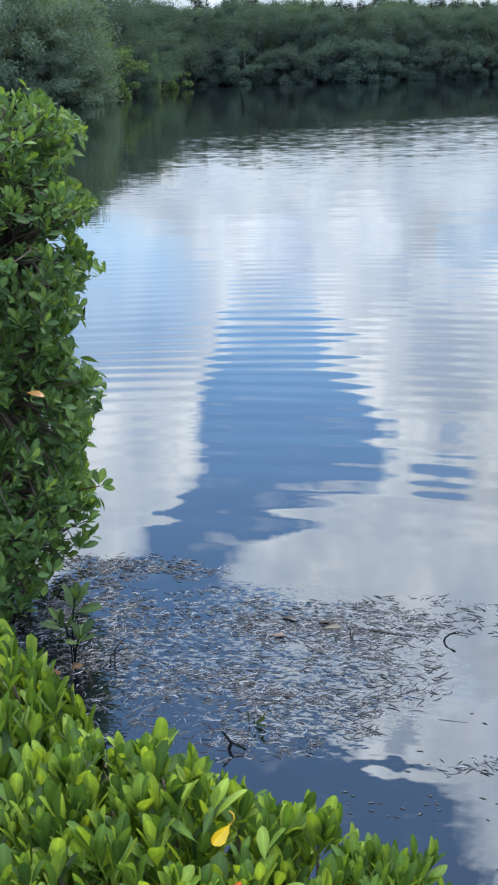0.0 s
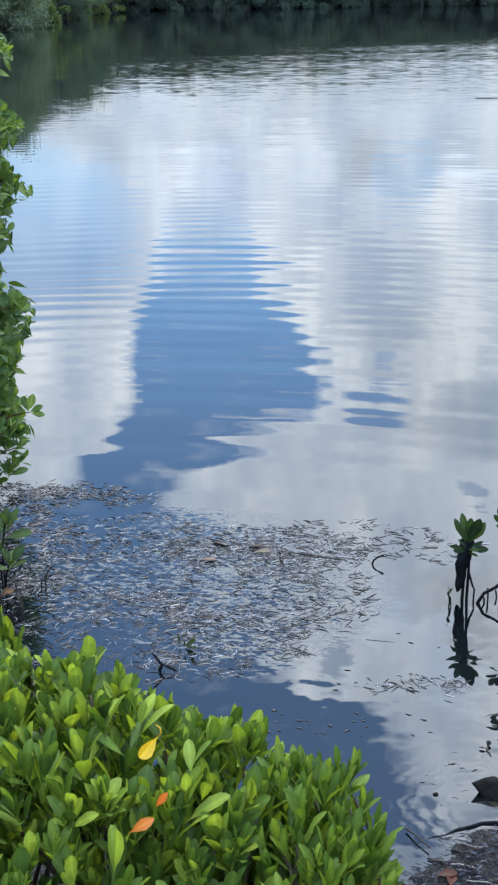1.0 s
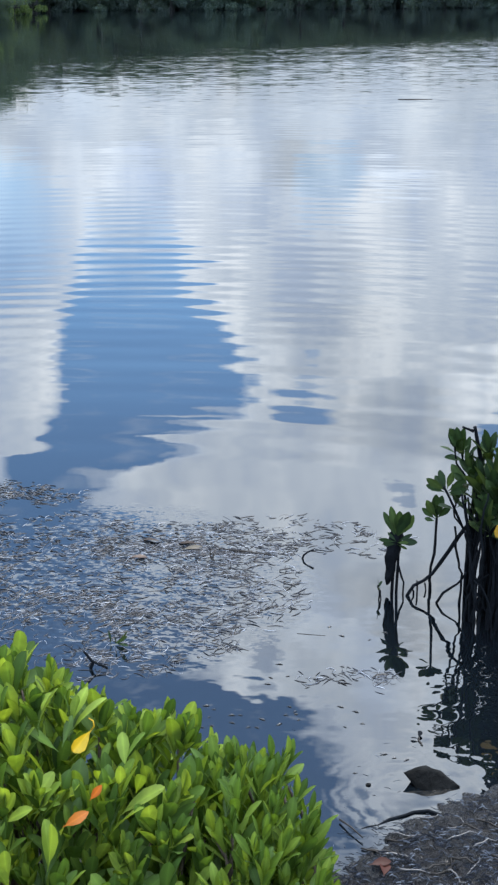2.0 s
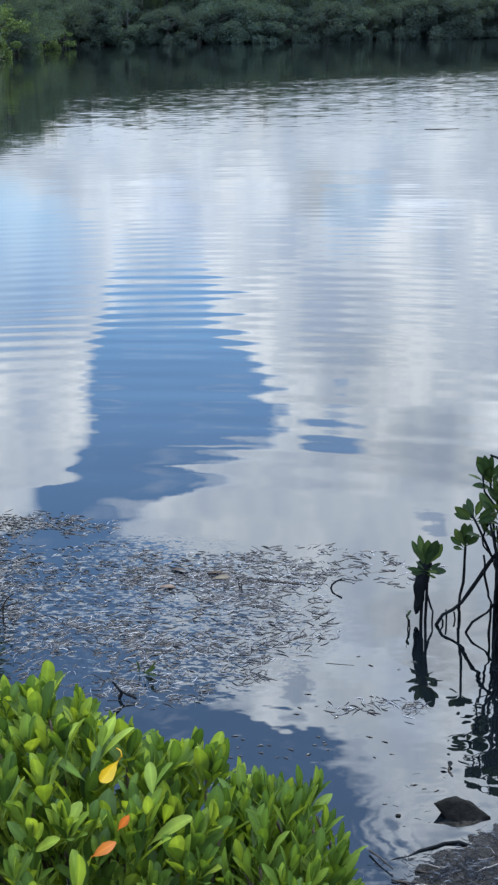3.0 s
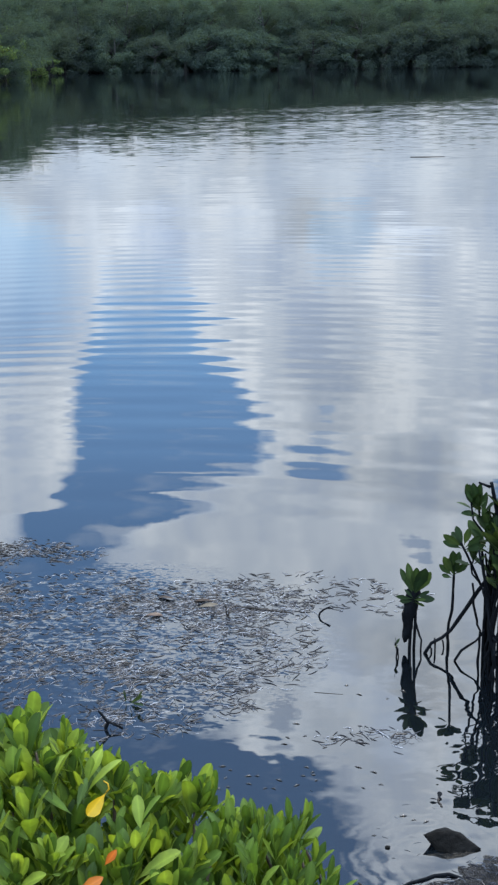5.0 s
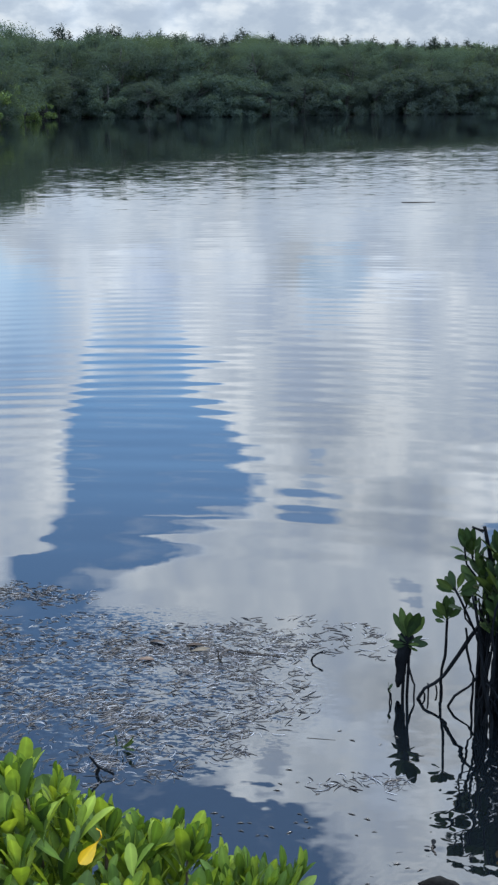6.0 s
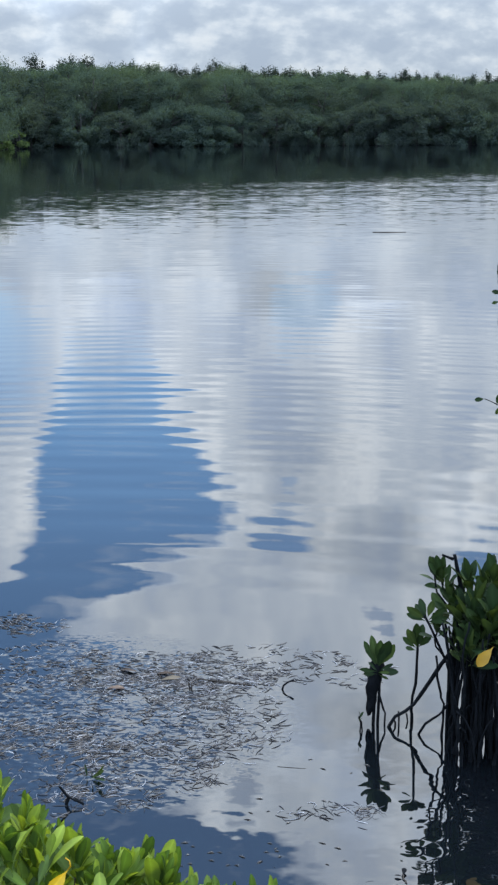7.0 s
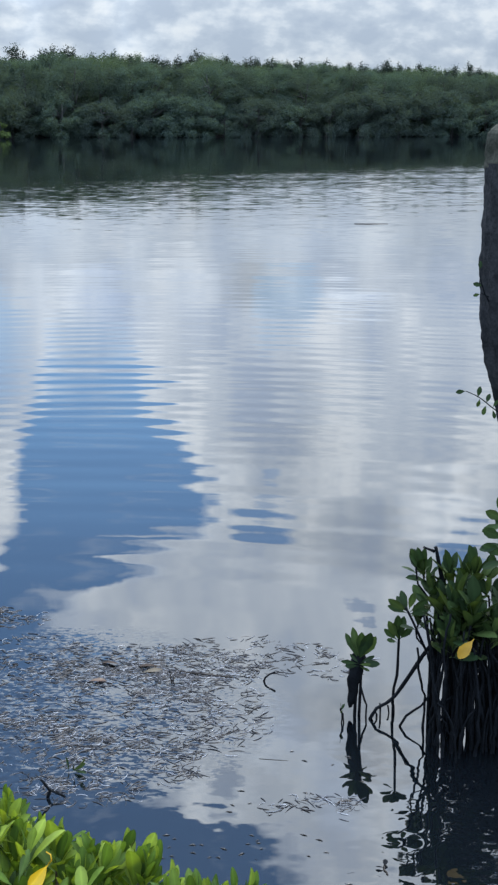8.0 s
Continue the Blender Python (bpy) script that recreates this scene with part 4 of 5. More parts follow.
    part("brown_leaf", om, thing, "withered ochre-brown leaf", aim(Vector((-1.45, 4.46, 1.085)) - org, (0.9, -0.2, 0.1), 0.3))


# ---------------------------------------------------------------- mangrove seedlings and clump
def smooth_line(pts, rng, wob):
    """Points of a gnarled, rounded line through pts."""
    pts = [Vector(p) for p in pts]
    res = []
    for i in range(len(pts) - 1):
        p0, p1, p2, p3 = pts[max(i - 1, 0)], pts[i], pts[i + 1], pts[min(i + 2, len(pts) - 1)]
        for k in range(3):
            u = k / 3
            q = 0.5 * (2 * p1 + (p2 - p0) * u + (2 * p0 - 5 * p1 + 4 * p2 - p3) * u * u + (3 * p1 - p0 - 3 * p2 + p3) * u ** 3)
            res.append(q + Vector((rng.gauss(0, wob), rng.gauss(0, wob), 0)) * (1 if i + k else 0))
    return res + [pts[-1]]


def stems(thing, rng, lines, mat=ROOT, name="stem"):
    org = Vector(thing.location)
    made = []
    for pts, r0, r1 in lines:
        pts = [p - org for p in smooth_line(pts, rng, 0.0016)]
        n = len(pts)
        radii = [(r0 + (r1 - r0) * i / (n - 1)) * rng.uniform(0.85, 1.15) for i in range(n)]
        made.append(part(name, mesh_from(name, *tube(pts, radii, 6), mat), thing))
    return made


def leaf_parts(thing, rng, poses, mat, shapes=SHAPES, origin=None):
    """Leaves under a thing, or under one of its stems, which shares its origin."""
    org = Matrix.Translation(-Vector(origin if origin is not None else thing.location))
    meshes = leaf_meshes("leaf", shapes, mat)
    for m in poses:
        part("leaf", meshes[rng.randrange(len(meshes))], thing, "", org @ m)


def fan(base, spread, size, towards=(0.0, -1.0, 0.35)):
    """Leaf poses of a shoot seen broadside: each (sideways, up) lean, shorter where it lies low."""
    return [facing(Vector(base) + Vector((0.06 * a * size, 0, -0.25 * size * (1 - b))), (a, -0.25 + 0.35 * (k % 3), b), (0.5 * a, towards[1], towards[2] + 0.3 * (k % 2))) @ Matrix.Scale(size * f, 4)
            for k, (a, b, f) in enumerate(spread)]


def seedling():
    rng = random.Random(31)
    at = (0.39, 4.507, 0.0)
    thing = empty("mangrove_seedling", at, "young mangrove seedling with a leafy tip standing in water", "plant")
    org = Vector(at)
    spine = smooth_line([(0.376, 4.507, 0.03), (0.382, 4.507, 0.07), (0.388, 4.507, 0.12), (0.397, 4.507, 0.18), (0.403, 4.507, 0.225), (0.404, 4.507, 0.262)], rng, 0.0015)
    vs, fs = tube([q - org for q in spine], [float(np.interp(q.z, [0.03, 0.06, 0.12, 0.18, 0.235, 0.262], [0.006, 0.017, 0.021, 0.026, 0.025, 0.010])) for q in spine], 14)
    vs = [tuple(Vector(v) + Vector((0.007, 0.007, 0.010 if v[2] < 0.08 else 0.003)) * noise.noise(Vector((v[0] * 70, v[1] * 70, v[2] * 26)))) for v in vs]
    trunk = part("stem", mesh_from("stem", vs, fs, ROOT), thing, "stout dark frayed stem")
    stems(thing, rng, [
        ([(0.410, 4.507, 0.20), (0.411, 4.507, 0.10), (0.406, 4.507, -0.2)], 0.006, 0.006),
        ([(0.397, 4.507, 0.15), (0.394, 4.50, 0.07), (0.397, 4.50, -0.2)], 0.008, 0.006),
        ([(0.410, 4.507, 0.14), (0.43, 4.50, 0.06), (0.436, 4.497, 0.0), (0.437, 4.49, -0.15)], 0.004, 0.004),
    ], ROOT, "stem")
    crown = [(0.30, 0.97, 1.15), (-0.2, 0.97, 1.05), (-0.45, 0.82, 0.95), (0.5, 0.86, 1.0), (0.08, 1.0, 0.9), (-0.1, 0.8, 0.8), (0.15, 0.7, 0.85), (-0.3, 0.65, 0.7), (0.35, 0.65, 0.7)]
    skirt = [(-0.95, 0.25, 0.85), (0.85, 0.4, 0.75), (-0.9, -0.2, 0.7), (0.95, 0.15, 0.9), (0.5, -0.3, 0.55), (-0.4, -0.4, 0.5), (0.3, 0.1, 0.6), (-0.3, 0.3, 0.6)]
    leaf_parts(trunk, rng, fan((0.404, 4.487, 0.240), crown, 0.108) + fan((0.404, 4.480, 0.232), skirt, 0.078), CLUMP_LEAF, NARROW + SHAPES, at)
    at = (0.338, 4.44, 0.0)
    sprout = empty("mangrove_sprout", at, "tiny mangrove sprout with two leaves in water", "plant")
    made = stems(sprout, rng, [([(0.337, 4.44, 0.06), (0.339, 4.44, 0.02), (0.338, 4.44, -0.1)], 0.003, 0.003),
                               ([(0.338, 4.44, 0.045), (0.348, 4.44, 0.02), (0.345, 4.44, -0.1)], 0.0025, 0.0025)])
    leaf_parts(made[0], rng, rosette(rng, (0.337, 4.44, 0.055), (0, 0, 1), 3, 0.032, (0.2, 0.7)), CLUMP_LEAF, SHAPES, at)


def clump():
    rng = random.Random(32)
    thing = empty("mangrove_clump", (0.85, 4.3, 0.0), "clump of young red mangroves on dark stilt roots in the shallows", "shrub")
    # shoot tip, leaves, leaf length
    tips = [((0.624, 4.453, 0.587), 7, 0.095),
            ((0.598, 4.456, 0.608), 4, 0.080),
            ((0.669, 4.426, 0.546), 8, 0.100),
            ((0.679, 4.364, 0.515), 8, 0.120),
            ((0.721, 4.316, 0.551), 9, 0.130),
            ((0.720, 4.438, 0.615), 8, 0.100),
            ((0.767, 4.410, 0.616), 8, 0.110),
            ((0.795, 4.375, 0.638), 8, 0.110),
            ((0.782, 4.275, 0.540), 9, 0.130),
            ((0.705, 4.390, 0.376), 8, 0.110),
            ((0.613, 4.454, 0.391), 4, 0.075),
            ((0.752, 4.331, 0.473), 8, 0.120),
            ((0.677, 4.445, 0.409), 6, 0.090),
            ((0.795, 4.324, 0.431), 8, 0.120),
            ((0.862, 4.219, 0.80), 6, 0.10),
            ((0.875, 4.217, 0.74), 6, 0.10),
            ((0.862, 4.219, 0.865), 6, 0.09)]
    # more shoots farther back in the clump
    wide = random.Random(35)
    tips += [((wide.uniform(0.87, 1.26), wide.uniform(4.25, 4.44), wide.uniform(0.45, 0.72)), 8, 0.12) for k in range(12)]
    # part of the crown is lowered to fit the camera's view
    tips = [((x, y, z - 0.04), n, size) if 0.64 < x < 0.86 and z < 0.7 else ((x, y, z), n, size) for (x, y, z), n, size in tips]
    tips += [((0.70 + 0.035 * k, 4.24 + 0.03 * (k % 2), 0.40 + 0.04 * (k % 3)), 8, 0.115) for k in range(6)]
    at = thing.location
    for p, count, size in tips:
        axis = Vector((rng.uniform(-0.35, 0.25), rng.uniform(-0.4, 0.1), 1))
        knee = (max(p[0] + rng.uniform(0.0, 0.06), 0.69) + (0.1 if p[1] < 4.22 else 0.0), p[1] - 0.02, p[2] - rng.uniform(0.14, 0.22))
        mid_p = (p[0] - axis.x * 0.06, p[1] - axis.y * 0.06, p[2] - 0.07)
        lean = rng.uniform(-0.03, 0.03)
        line = [p, mid_p, knee, (knee[0] + lean * 0.5, knee[1], 0.5 * knee[2]), (knee[0] + lean, knee[1], 0.0), (knee[0] + lean, knee[1], -0.25)]
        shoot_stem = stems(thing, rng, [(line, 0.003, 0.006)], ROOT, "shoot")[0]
        poses = rosette(rng, p, axis, count + 2 if p[0] < 0.86 else count, size, (0.12, 0.95)) if p[1] > 4.22 else fan(p, [(-0.7, 0.4, 1.0), (0.1, 1.0, 0.9), (0.6, 0.6, 0.9), (-0.9, -0.2, 0.9), (-0.3, 0.8, 0.8)], size)
        if 0.63 < p[0] < 0.86 and p[2] > 0.5:
            q = (p[0] + rng.uniform(-0.02, 0.08), p[1] + rng.uniform(-0.05, 0.1), p[2] - rng.uniform(0.04, 0.1))
            poses += rosette(rng, q, (rng.uniform(-0.5, 0.4), rng.uniform(-0.6, 0.2), 0.8), 7, size, (0.3, 1.3))
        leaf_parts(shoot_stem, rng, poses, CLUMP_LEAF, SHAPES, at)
    # arching roots: depth, (sideways, up) along each, radii, whether it stands in the mud
    arches = [
        (4.519, [(0.552, 0.313), (0.549, 0.197), (0.535, 0.060), (0.536, 0.001)], 0.0045, 0.0065, True),
        (4.475, [(0.665, 0.295), (0.615, 0.220), (0.540, 0.090), (0.449, 0.002)], 0.008, 0.005, True),
        (4.413, [(0.655, 0.124), (0.626, 0.079), (0.554, 0.003)], 0.0045, 0.0045, True),
        (4.410, [(0.559, 0.465), (0.632, 0.311), (0.669, 0.210), (0.684, 0.020)], 0.0045, 0.0065, True),
        (4.412, [(0.606, 0.309), (0.619, 0.187), (0.638, 0.122), (0.637, 0.006)], 0.0045, 0.005, True),
        (4.522, [(0.515, 0.029), (0.519, 0.0)], 0.003, 0.004, True),
        (4.500, [(0.485, 0.050), (0.489, 0.001)], 0.003, 0.004, True),
        (4.486, [(0.452, 0.004), (0.471, 0.013)], 0.004, 0.004, True),
        (4.445, [(0.663, 0.680), (0.678, 0.613), (0.708, 0.476)], 0.006, 0.008, False),
        (4.450, [(0.621, 0.678), (0.660, 0.662)], 0.004, 0.006, False),
    ]
    lines = [([(x, y, z) for x, z in pts] + ([(pts[-1][0], y, -0.25)] if stands else []), r0, r1) for y, pts, r0, r1, stands in arches]
    for k in range(92):
        x = 0.655 + 0.55 * (k / 91) ** 0.85 + rng.uniform(-0.02, 0.02)
        y = 4.33 + rng.uniform(-0.18, 0.12)
        lean = rng.uniform(-0.07, 0.05)
        high = 0.34 + rng.uniform(0.02, 0.2)
        pts = [(x + lean * u * u + rng.uniform(-0.009, 0.009), y + rng.uniform(-0.01, 0.01), high * u) for u in (1.0, 0.82, 0.64, 0.48, 0.32, 0.16, 0.0)]
        lines.append((pts + [(x + rng.uniform(-0.02, 0.02), y, -0.25)], 0.0035, rng.uniform(0.004, 0.009)))
    for k in range(26):
        x, y = 0.64 + rng.uniform(0, 0.45), 4.28 + rng.uniform(-0.12, 0.1)
        w, top_z = rng.uniform(-0.09, 0.09), rng.uniform(0.1, 0.28)
        lines.append(([(x, y, top_z), (x + w * 0.5, y - 0.02, top_z * 0.86), (x + w * 0.85, y - 0.03, top_z * 0.55), (x + w, y - 0.04, top_z * 0.2), (x + w * 1.05, y - 0.05, -0.2)], 0.004, 0.003))
    for k in range(70):
        x, y = 0.67 + 0.6 * (k / 69) + rng.uniform(-0.015, 0.015), 4.50 + rng.uniform(-0.05, 0.08)
        high = rng.uniform(0.34, 0.5)
        lines.append(([(x + rng.uniform(-0.04, 0.04), y, high), (x + rng.uniform(-0.01, 0.01), y, high * 0.6), (x, y, high * 0.3), (x + rng.uniform(-0.015, 0.015), y, -0.25)], 0.004, rng.uniform(0.006, 0.010)))
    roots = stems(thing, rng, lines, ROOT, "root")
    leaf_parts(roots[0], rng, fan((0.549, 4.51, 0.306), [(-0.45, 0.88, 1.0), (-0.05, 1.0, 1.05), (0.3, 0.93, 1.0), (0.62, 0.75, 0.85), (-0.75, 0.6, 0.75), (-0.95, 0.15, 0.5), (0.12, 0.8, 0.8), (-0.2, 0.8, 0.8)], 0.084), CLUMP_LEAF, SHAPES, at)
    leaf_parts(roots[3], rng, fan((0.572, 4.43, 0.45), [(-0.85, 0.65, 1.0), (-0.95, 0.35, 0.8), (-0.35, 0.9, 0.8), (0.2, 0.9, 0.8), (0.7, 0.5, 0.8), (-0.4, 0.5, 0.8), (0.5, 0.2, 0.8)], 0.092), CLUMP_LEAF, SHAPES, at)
    org = Vector(thing.location)
    part("yellow_leaf", mesh_from("yellow_leaf", *leaf_shape(0.085, 0.042, 0.1, 0.3), FADED_LEAF), thing, "fading yellow mangrove leaf",
         facing(Vector((0.752, 4.10, 0.475)) - org, (-0.62, -0.2, -0.72), (-0.2, -0.85, 0.5)))


def post():
    rng = random.Random(33)
    thing = empty("wooden_post", (1.2, 5.9, 0.0), "old weathered grey wooden post standing in the water", "post")
    zs = [-0.6, -0.2, 0.2, 0.5, 0.73, 0.9, 1.05, 1.2, 1.35, 1.6, 1.8, 1.95, 2.04, 2.09, 2.12]
    cx = [1.31, 1.31, 1.305, 1.29, 1.262, 1.237, 1.22, 1.205, 1.195, 1.195, 1.195, 1.19, 1.185, 1.17, 1.15]
    rr = [0.11, 0.11, 0.11, 0.105, 0.10, 0.115, 0.14, 0.155, 0.155, 0.152, 0.152, 0.152, 0.145, 0.125, 0.07]
    n, vs, fs, org = 48, [], [], Vector(thing.location)
    fine = np.linspace(-0.6, 2.12, 150)
    for z in fine:
        for k in range(n):
            a = 2 * math.pi * k / n
            r = float(np.interp(z, zs, rr))
            x0 = float(np.interp(z, zs, cx))
            d = Vector((math.cos(a), math.sin(a), 0))
            grain = noise.noise(Vector((d.x * 9, d.y * 9, z * 1.2)))
            r *= 1 + 0.07 * noise.noise(Vector((d.x * 2, d.y * 2, z * 4))) + 0.08 * grain + 0.08 * noise.noise(Vector((d.x * 11, d.y * 11, z * 12))) + 0.05 * noise.noise(Vector((d.x * 22, d.y * 22, z * 40)))
            vs.append(tuple(Vector((x0, 5.9, z)) + d * r - org))
    for i in range(len(fine) - 1):
        for k in range(n):
            a, b = i * n + k, i * n + (k + 1) % n
            fs.append((a, b, b + n, a + n))
    fs.append(tuple(range((len(fine) - 1) * n, len(fine) * n)))
    shaft = part("shaft", mesh_from("shaft", vs, fs, POST), thing, "cracked grey post shaft")
    shaft.data.materials.append(MOSS)
    for poly in shaft.data.polygons:
        c = poly.center
        if c.z > 1.93 + 0.12 * noise.noise(Vector((c.x * 14, c.y * 14, c.z * 9))):
            poly.material_index = 1
    made = stems(thing, rng, [([(1.06, 5.80, 1.36), (1.03, 5.79, 1.42), (1.012, 5.79, 1.50)], 0.004, 0.002), ([(1.06, 5.80, 1.38), (1.02, 5.79, 1.40)], 0.003, 0.002),
                              ([(1.16, 5.83, 0.83), (1.09, 5.80, 0.885), (1.04, 5.80, 0.925), (0.975, 5.80, 0.955)], 0.004, 0.002)], ROOT, "twig")
    seen_from = (0.0, -1.0, 0.25)
    sprigs = ((0, (1.012, 5.79, 1.50), (0.1, 0, 1.0), 0.05), (0, (1.03, 5.79, 1.43), (-0.9, 0, 0.25), 0.055), (1, (1.02, 5.79, 1.395), (-0.8, 0, -0.2), 0.04),
              (2, (0.975, 5.80, 0.955), (-0.95, 0, -0.1), 0.055), (2, (1.03, 5.80, 0.925), (0.2, 0, 1.0), 0.065), (2, (1.04, 5.80, 0.92), (-0.2, 0, -0.9), 0.05),
              (2, (1.07, 5.80, 0.90), (0.3, 0, 0.95), 0.055), (2, (1.07, 5.80, 0.89), (-0.3, 0, -0.95), 0.06), (2, (1.10, 5.80, 0.87), (0.25, 0, -0.95), 0.055), (2, (1.10, 5.80, 0.88), (0.5, 0, 0.8), 0.05))
    meshes = leaf_meshes("leaf", BROAD, CLUMP_LEAF)
    for k, p, axis, size in sprigs:
        part("leaf", meshes[rng.randrange(3)], made[k], "", facing(Vector(p) - org, axis, (rng.uniform(-0.4, 0.4), -1.0, 0.3)) @ Matrix.Scale(size * 0.8, 4))


def shoot():
    rng = random.Random(34)
    thing = empty("mangrove_shoot", (-1.34, 4.45, 0.0), "small leafy mangrove shoot rising from floating litter", "plant")
    poses = rosette(rng, (-1.31, 4.43, 0.29), (0.15, -0.2, 1), 8, 0.10, (0.2, 0.9))
    poses += rosette(rng, (-1.37, 4.42, 0.20), (-0.4, -0.2, 1), 8, 0.09, (0.3, 1.1)) + rosette(rng, (-1.29, 4.40, 0.16), (0.3, -0.3, 0.8), 7, 0.085, (0.3, 1.1))
    made = stems(thing, rng, [([(-1.31, 4.43, 0.32), (-1.33, 4.44, 0.18), (-1.34, 4.45, -0.2)], 0.003, 0.004), ([(-1.36, 4.42, 0.21), (-1.345, 4.44, 0.1), (-1.34, 4.45, -0.1)], 0.003, 0.005),
                              ([(-1.30, 4.40, 0.15), (-1.33, 4.44, 0.05), (-1.34, 4.45, -0.1)], 0.003, 0.005)])
    leaf_parts(made[0], rng, poses, SHOOT_LEAF, BROAD, thing.location)


near_shrub()
fine_shrub()
tall_shrub()
seedling()
clump()
post()
shoot()


# ---------------------------------------------------------------- floating litter and shore
def blade(rng, x, y, z, ang, length, width, bend):
    """A sodden blade of seagrass lying on the water: a thin bent rod with a ridged back."""
    vs, fs = [], []
    n = 5
    a = ang - bend * 0.5
    px_, py_ = x - math.cos(ang) * length * 0.5, y - math.sin(ang) * length * 0.5
    for i in range(n):
        w = width * (0.55 if i in (0, n - 1) else 1.0)
        nx, ny = -math.sin(a) * w, math.cos(a) * w
        lift = z * math.sin(math.pi * (0.1 + 0.8 * i / (n - 1)))
        vs += [(px_ - nx, py_ - ny, lift - 0.0015), (px_ - 0.3 * nx, py_ - 0.3 * ny, lift + 1.1 * w), (px_ + nx, py_ + ny, lift - 0.0015)]
        px_ += math.cos(a) * length / (n - 1)
        py_ += math.sin(a) * length / (n - 1)
        a += bend / (n - 1)
    for i in range(n - 1):
        a = 3 * i
        fs += [(a, a + 3, a + 4, a + 1), (a + 1, a + 4, a + 5, a + 2), (a + 2, a + 5, a + 3, a)]
    return vs, fs


def floating_litter():
    rng = random.Random(41)
    # patches: centre, half sizes, blades
    patches = [(-0.36, 4.92, 0.42, 0.24, 1050), (0.0, 5.05, 0.36, 0.20, 360), (-0.35, 4.52, 0.42, 0.38, 1500), (-0.95, 4.75, 0.42, 0.52, 1600), (-0.92, 4.2, 0.36, 0.32, 700), (-0.55, 4.12, 0.38, 0.28, 850),
               (-1.2, 5.45, 0.32, 0.13, 260), (-1.35, 4.8, 0.25, 0.5, 1300), (-1.60, 5.25, 0.26, 0.36, 1200), (-1.42, 5.52, 0.36, 0.12, 520), (-1.52, 4.75, 0.18, 0.32, 600), (-1.38, 4.45, 0.14, 0.2, 300), (0.20, 3.86, 0.15, 0.05, 90), (0.35, 4.95, 0.20, 0.12, 90), (0.45, 4.22, 0.14, 0.08, 18), (-0.42, 4.90, 0.16, 0.08, 320)]
    vs, fs, n = [], [], 0
    for cx, cy, rx, ry, count in patches:
        for k in range(count // 4):
            a, r = rng.uniform(0, 6.283), math.sqrt(rng.random())
            tx, ty = cx + rx * r * math.cos(a), cy + ry * r * math.sin(a)
            if noise.noise(Vector((tx * 4.0, ty * 4.0, 1.7))) < (-0.02 if tx < -0.65 else -0.08) and rng.random() < 0.65:
                continue
            flow = 1.9 * noise.noise(Vector((tx * 1.6, ty * 1.6, 4.2))) + rng.gauss(0, 0.8)
            # blades drift together in loose bundles
            for q in range(rng.randint(2, 6)):
                x, y = tx + rng.gauss(0, 0.022), ty + rng.gauss(0, 0.018)
                v, f = blade(rng, x, y, rng.uniform(0.0, 0.003), flow + rng.gauss(0, 0.6), rng.uniform(0.016, 0.066) * (0.8 if x < -0.7 else 1.0), rng.uniform(0.0006, 0.0014) * (0.85 if x < -0.7 else 1.0), rng.gauss(0, 1.3))
                vs += v
                fs += [tuple(i + n for i in h) for h in f]
                n += len(v)
    tagged(new("seagrass_litter", mesh_from("seagrass_litter", vs, fs, LITTER)), "dark dead seagrass blades floating on the lake", "litter", kind="stuff")


def specks():
    rng = random.Random(42)
    spots = [(-0.27 + 0.045 * (k % 5) + rng.uniform(-0.02, 0.02), 3.56 + 0.05 * (k // 5) + rng.uniform(-0.02, 0.02), 0) for k in range(12)]
    spots += [(-0.03 + 0.07 * rng.random(), 3.55 + 0.12 * rng.random(), 0) for k in range(7)]
    spots += [(-0.1 + 0.45 * rng.random(), 3.6 + 0.9 * rng.random(), 1) for k in range(13)]
    spots += [(0.18, 3.55, 1), (0.29, 3.40, 1), (0.32, 3.38, 1), (0.355, 3.37, 1), (0.2, 3.3, 1), (0.235, 3.57, 1), (0.17, 3.67, 1)]
    for x, y, loose in spots:
        s = rng.uniform(0.0035, 0.0065)
        vs, fs = tube([(-s * 1.9, rng.uniform(-0.002, 0.002), -0.001), (-s * 0.8, 0.001, 0.0), (s * 0.3, rng.uniform(0.0, 0.003), 0.001), (s * 1.9, -0.001, 0.0)], [s * 0.12, s * 0.32, s * rng.uniform(0.25, 0.5), s * 0.1], 6)
        ob = new("floating_seed", mesh_from("floating_seed", vs, fs, HUSK))
        ob.matrix_basis = pose(x, y, 0.001, 0, 0, rng.uniform(-40, 40))
        tagged(ob, "small dark seed husk floating on the water", "seed", "floating seed husks")


def stick(name, pts, r0, r1, label, mat=TWIG):
    pts = [Vector(p) for p in pts]
    org = pts[0].copy()
    n = len(pts)
    ob = new(name, mesh_from(name, *tube([p - org for p in pts], [r0 + (r1 - r0) * i / (n - 1) for i in range(n)], 7), mat))
    ob.location = org
    return tagged(ob, label, "stick")


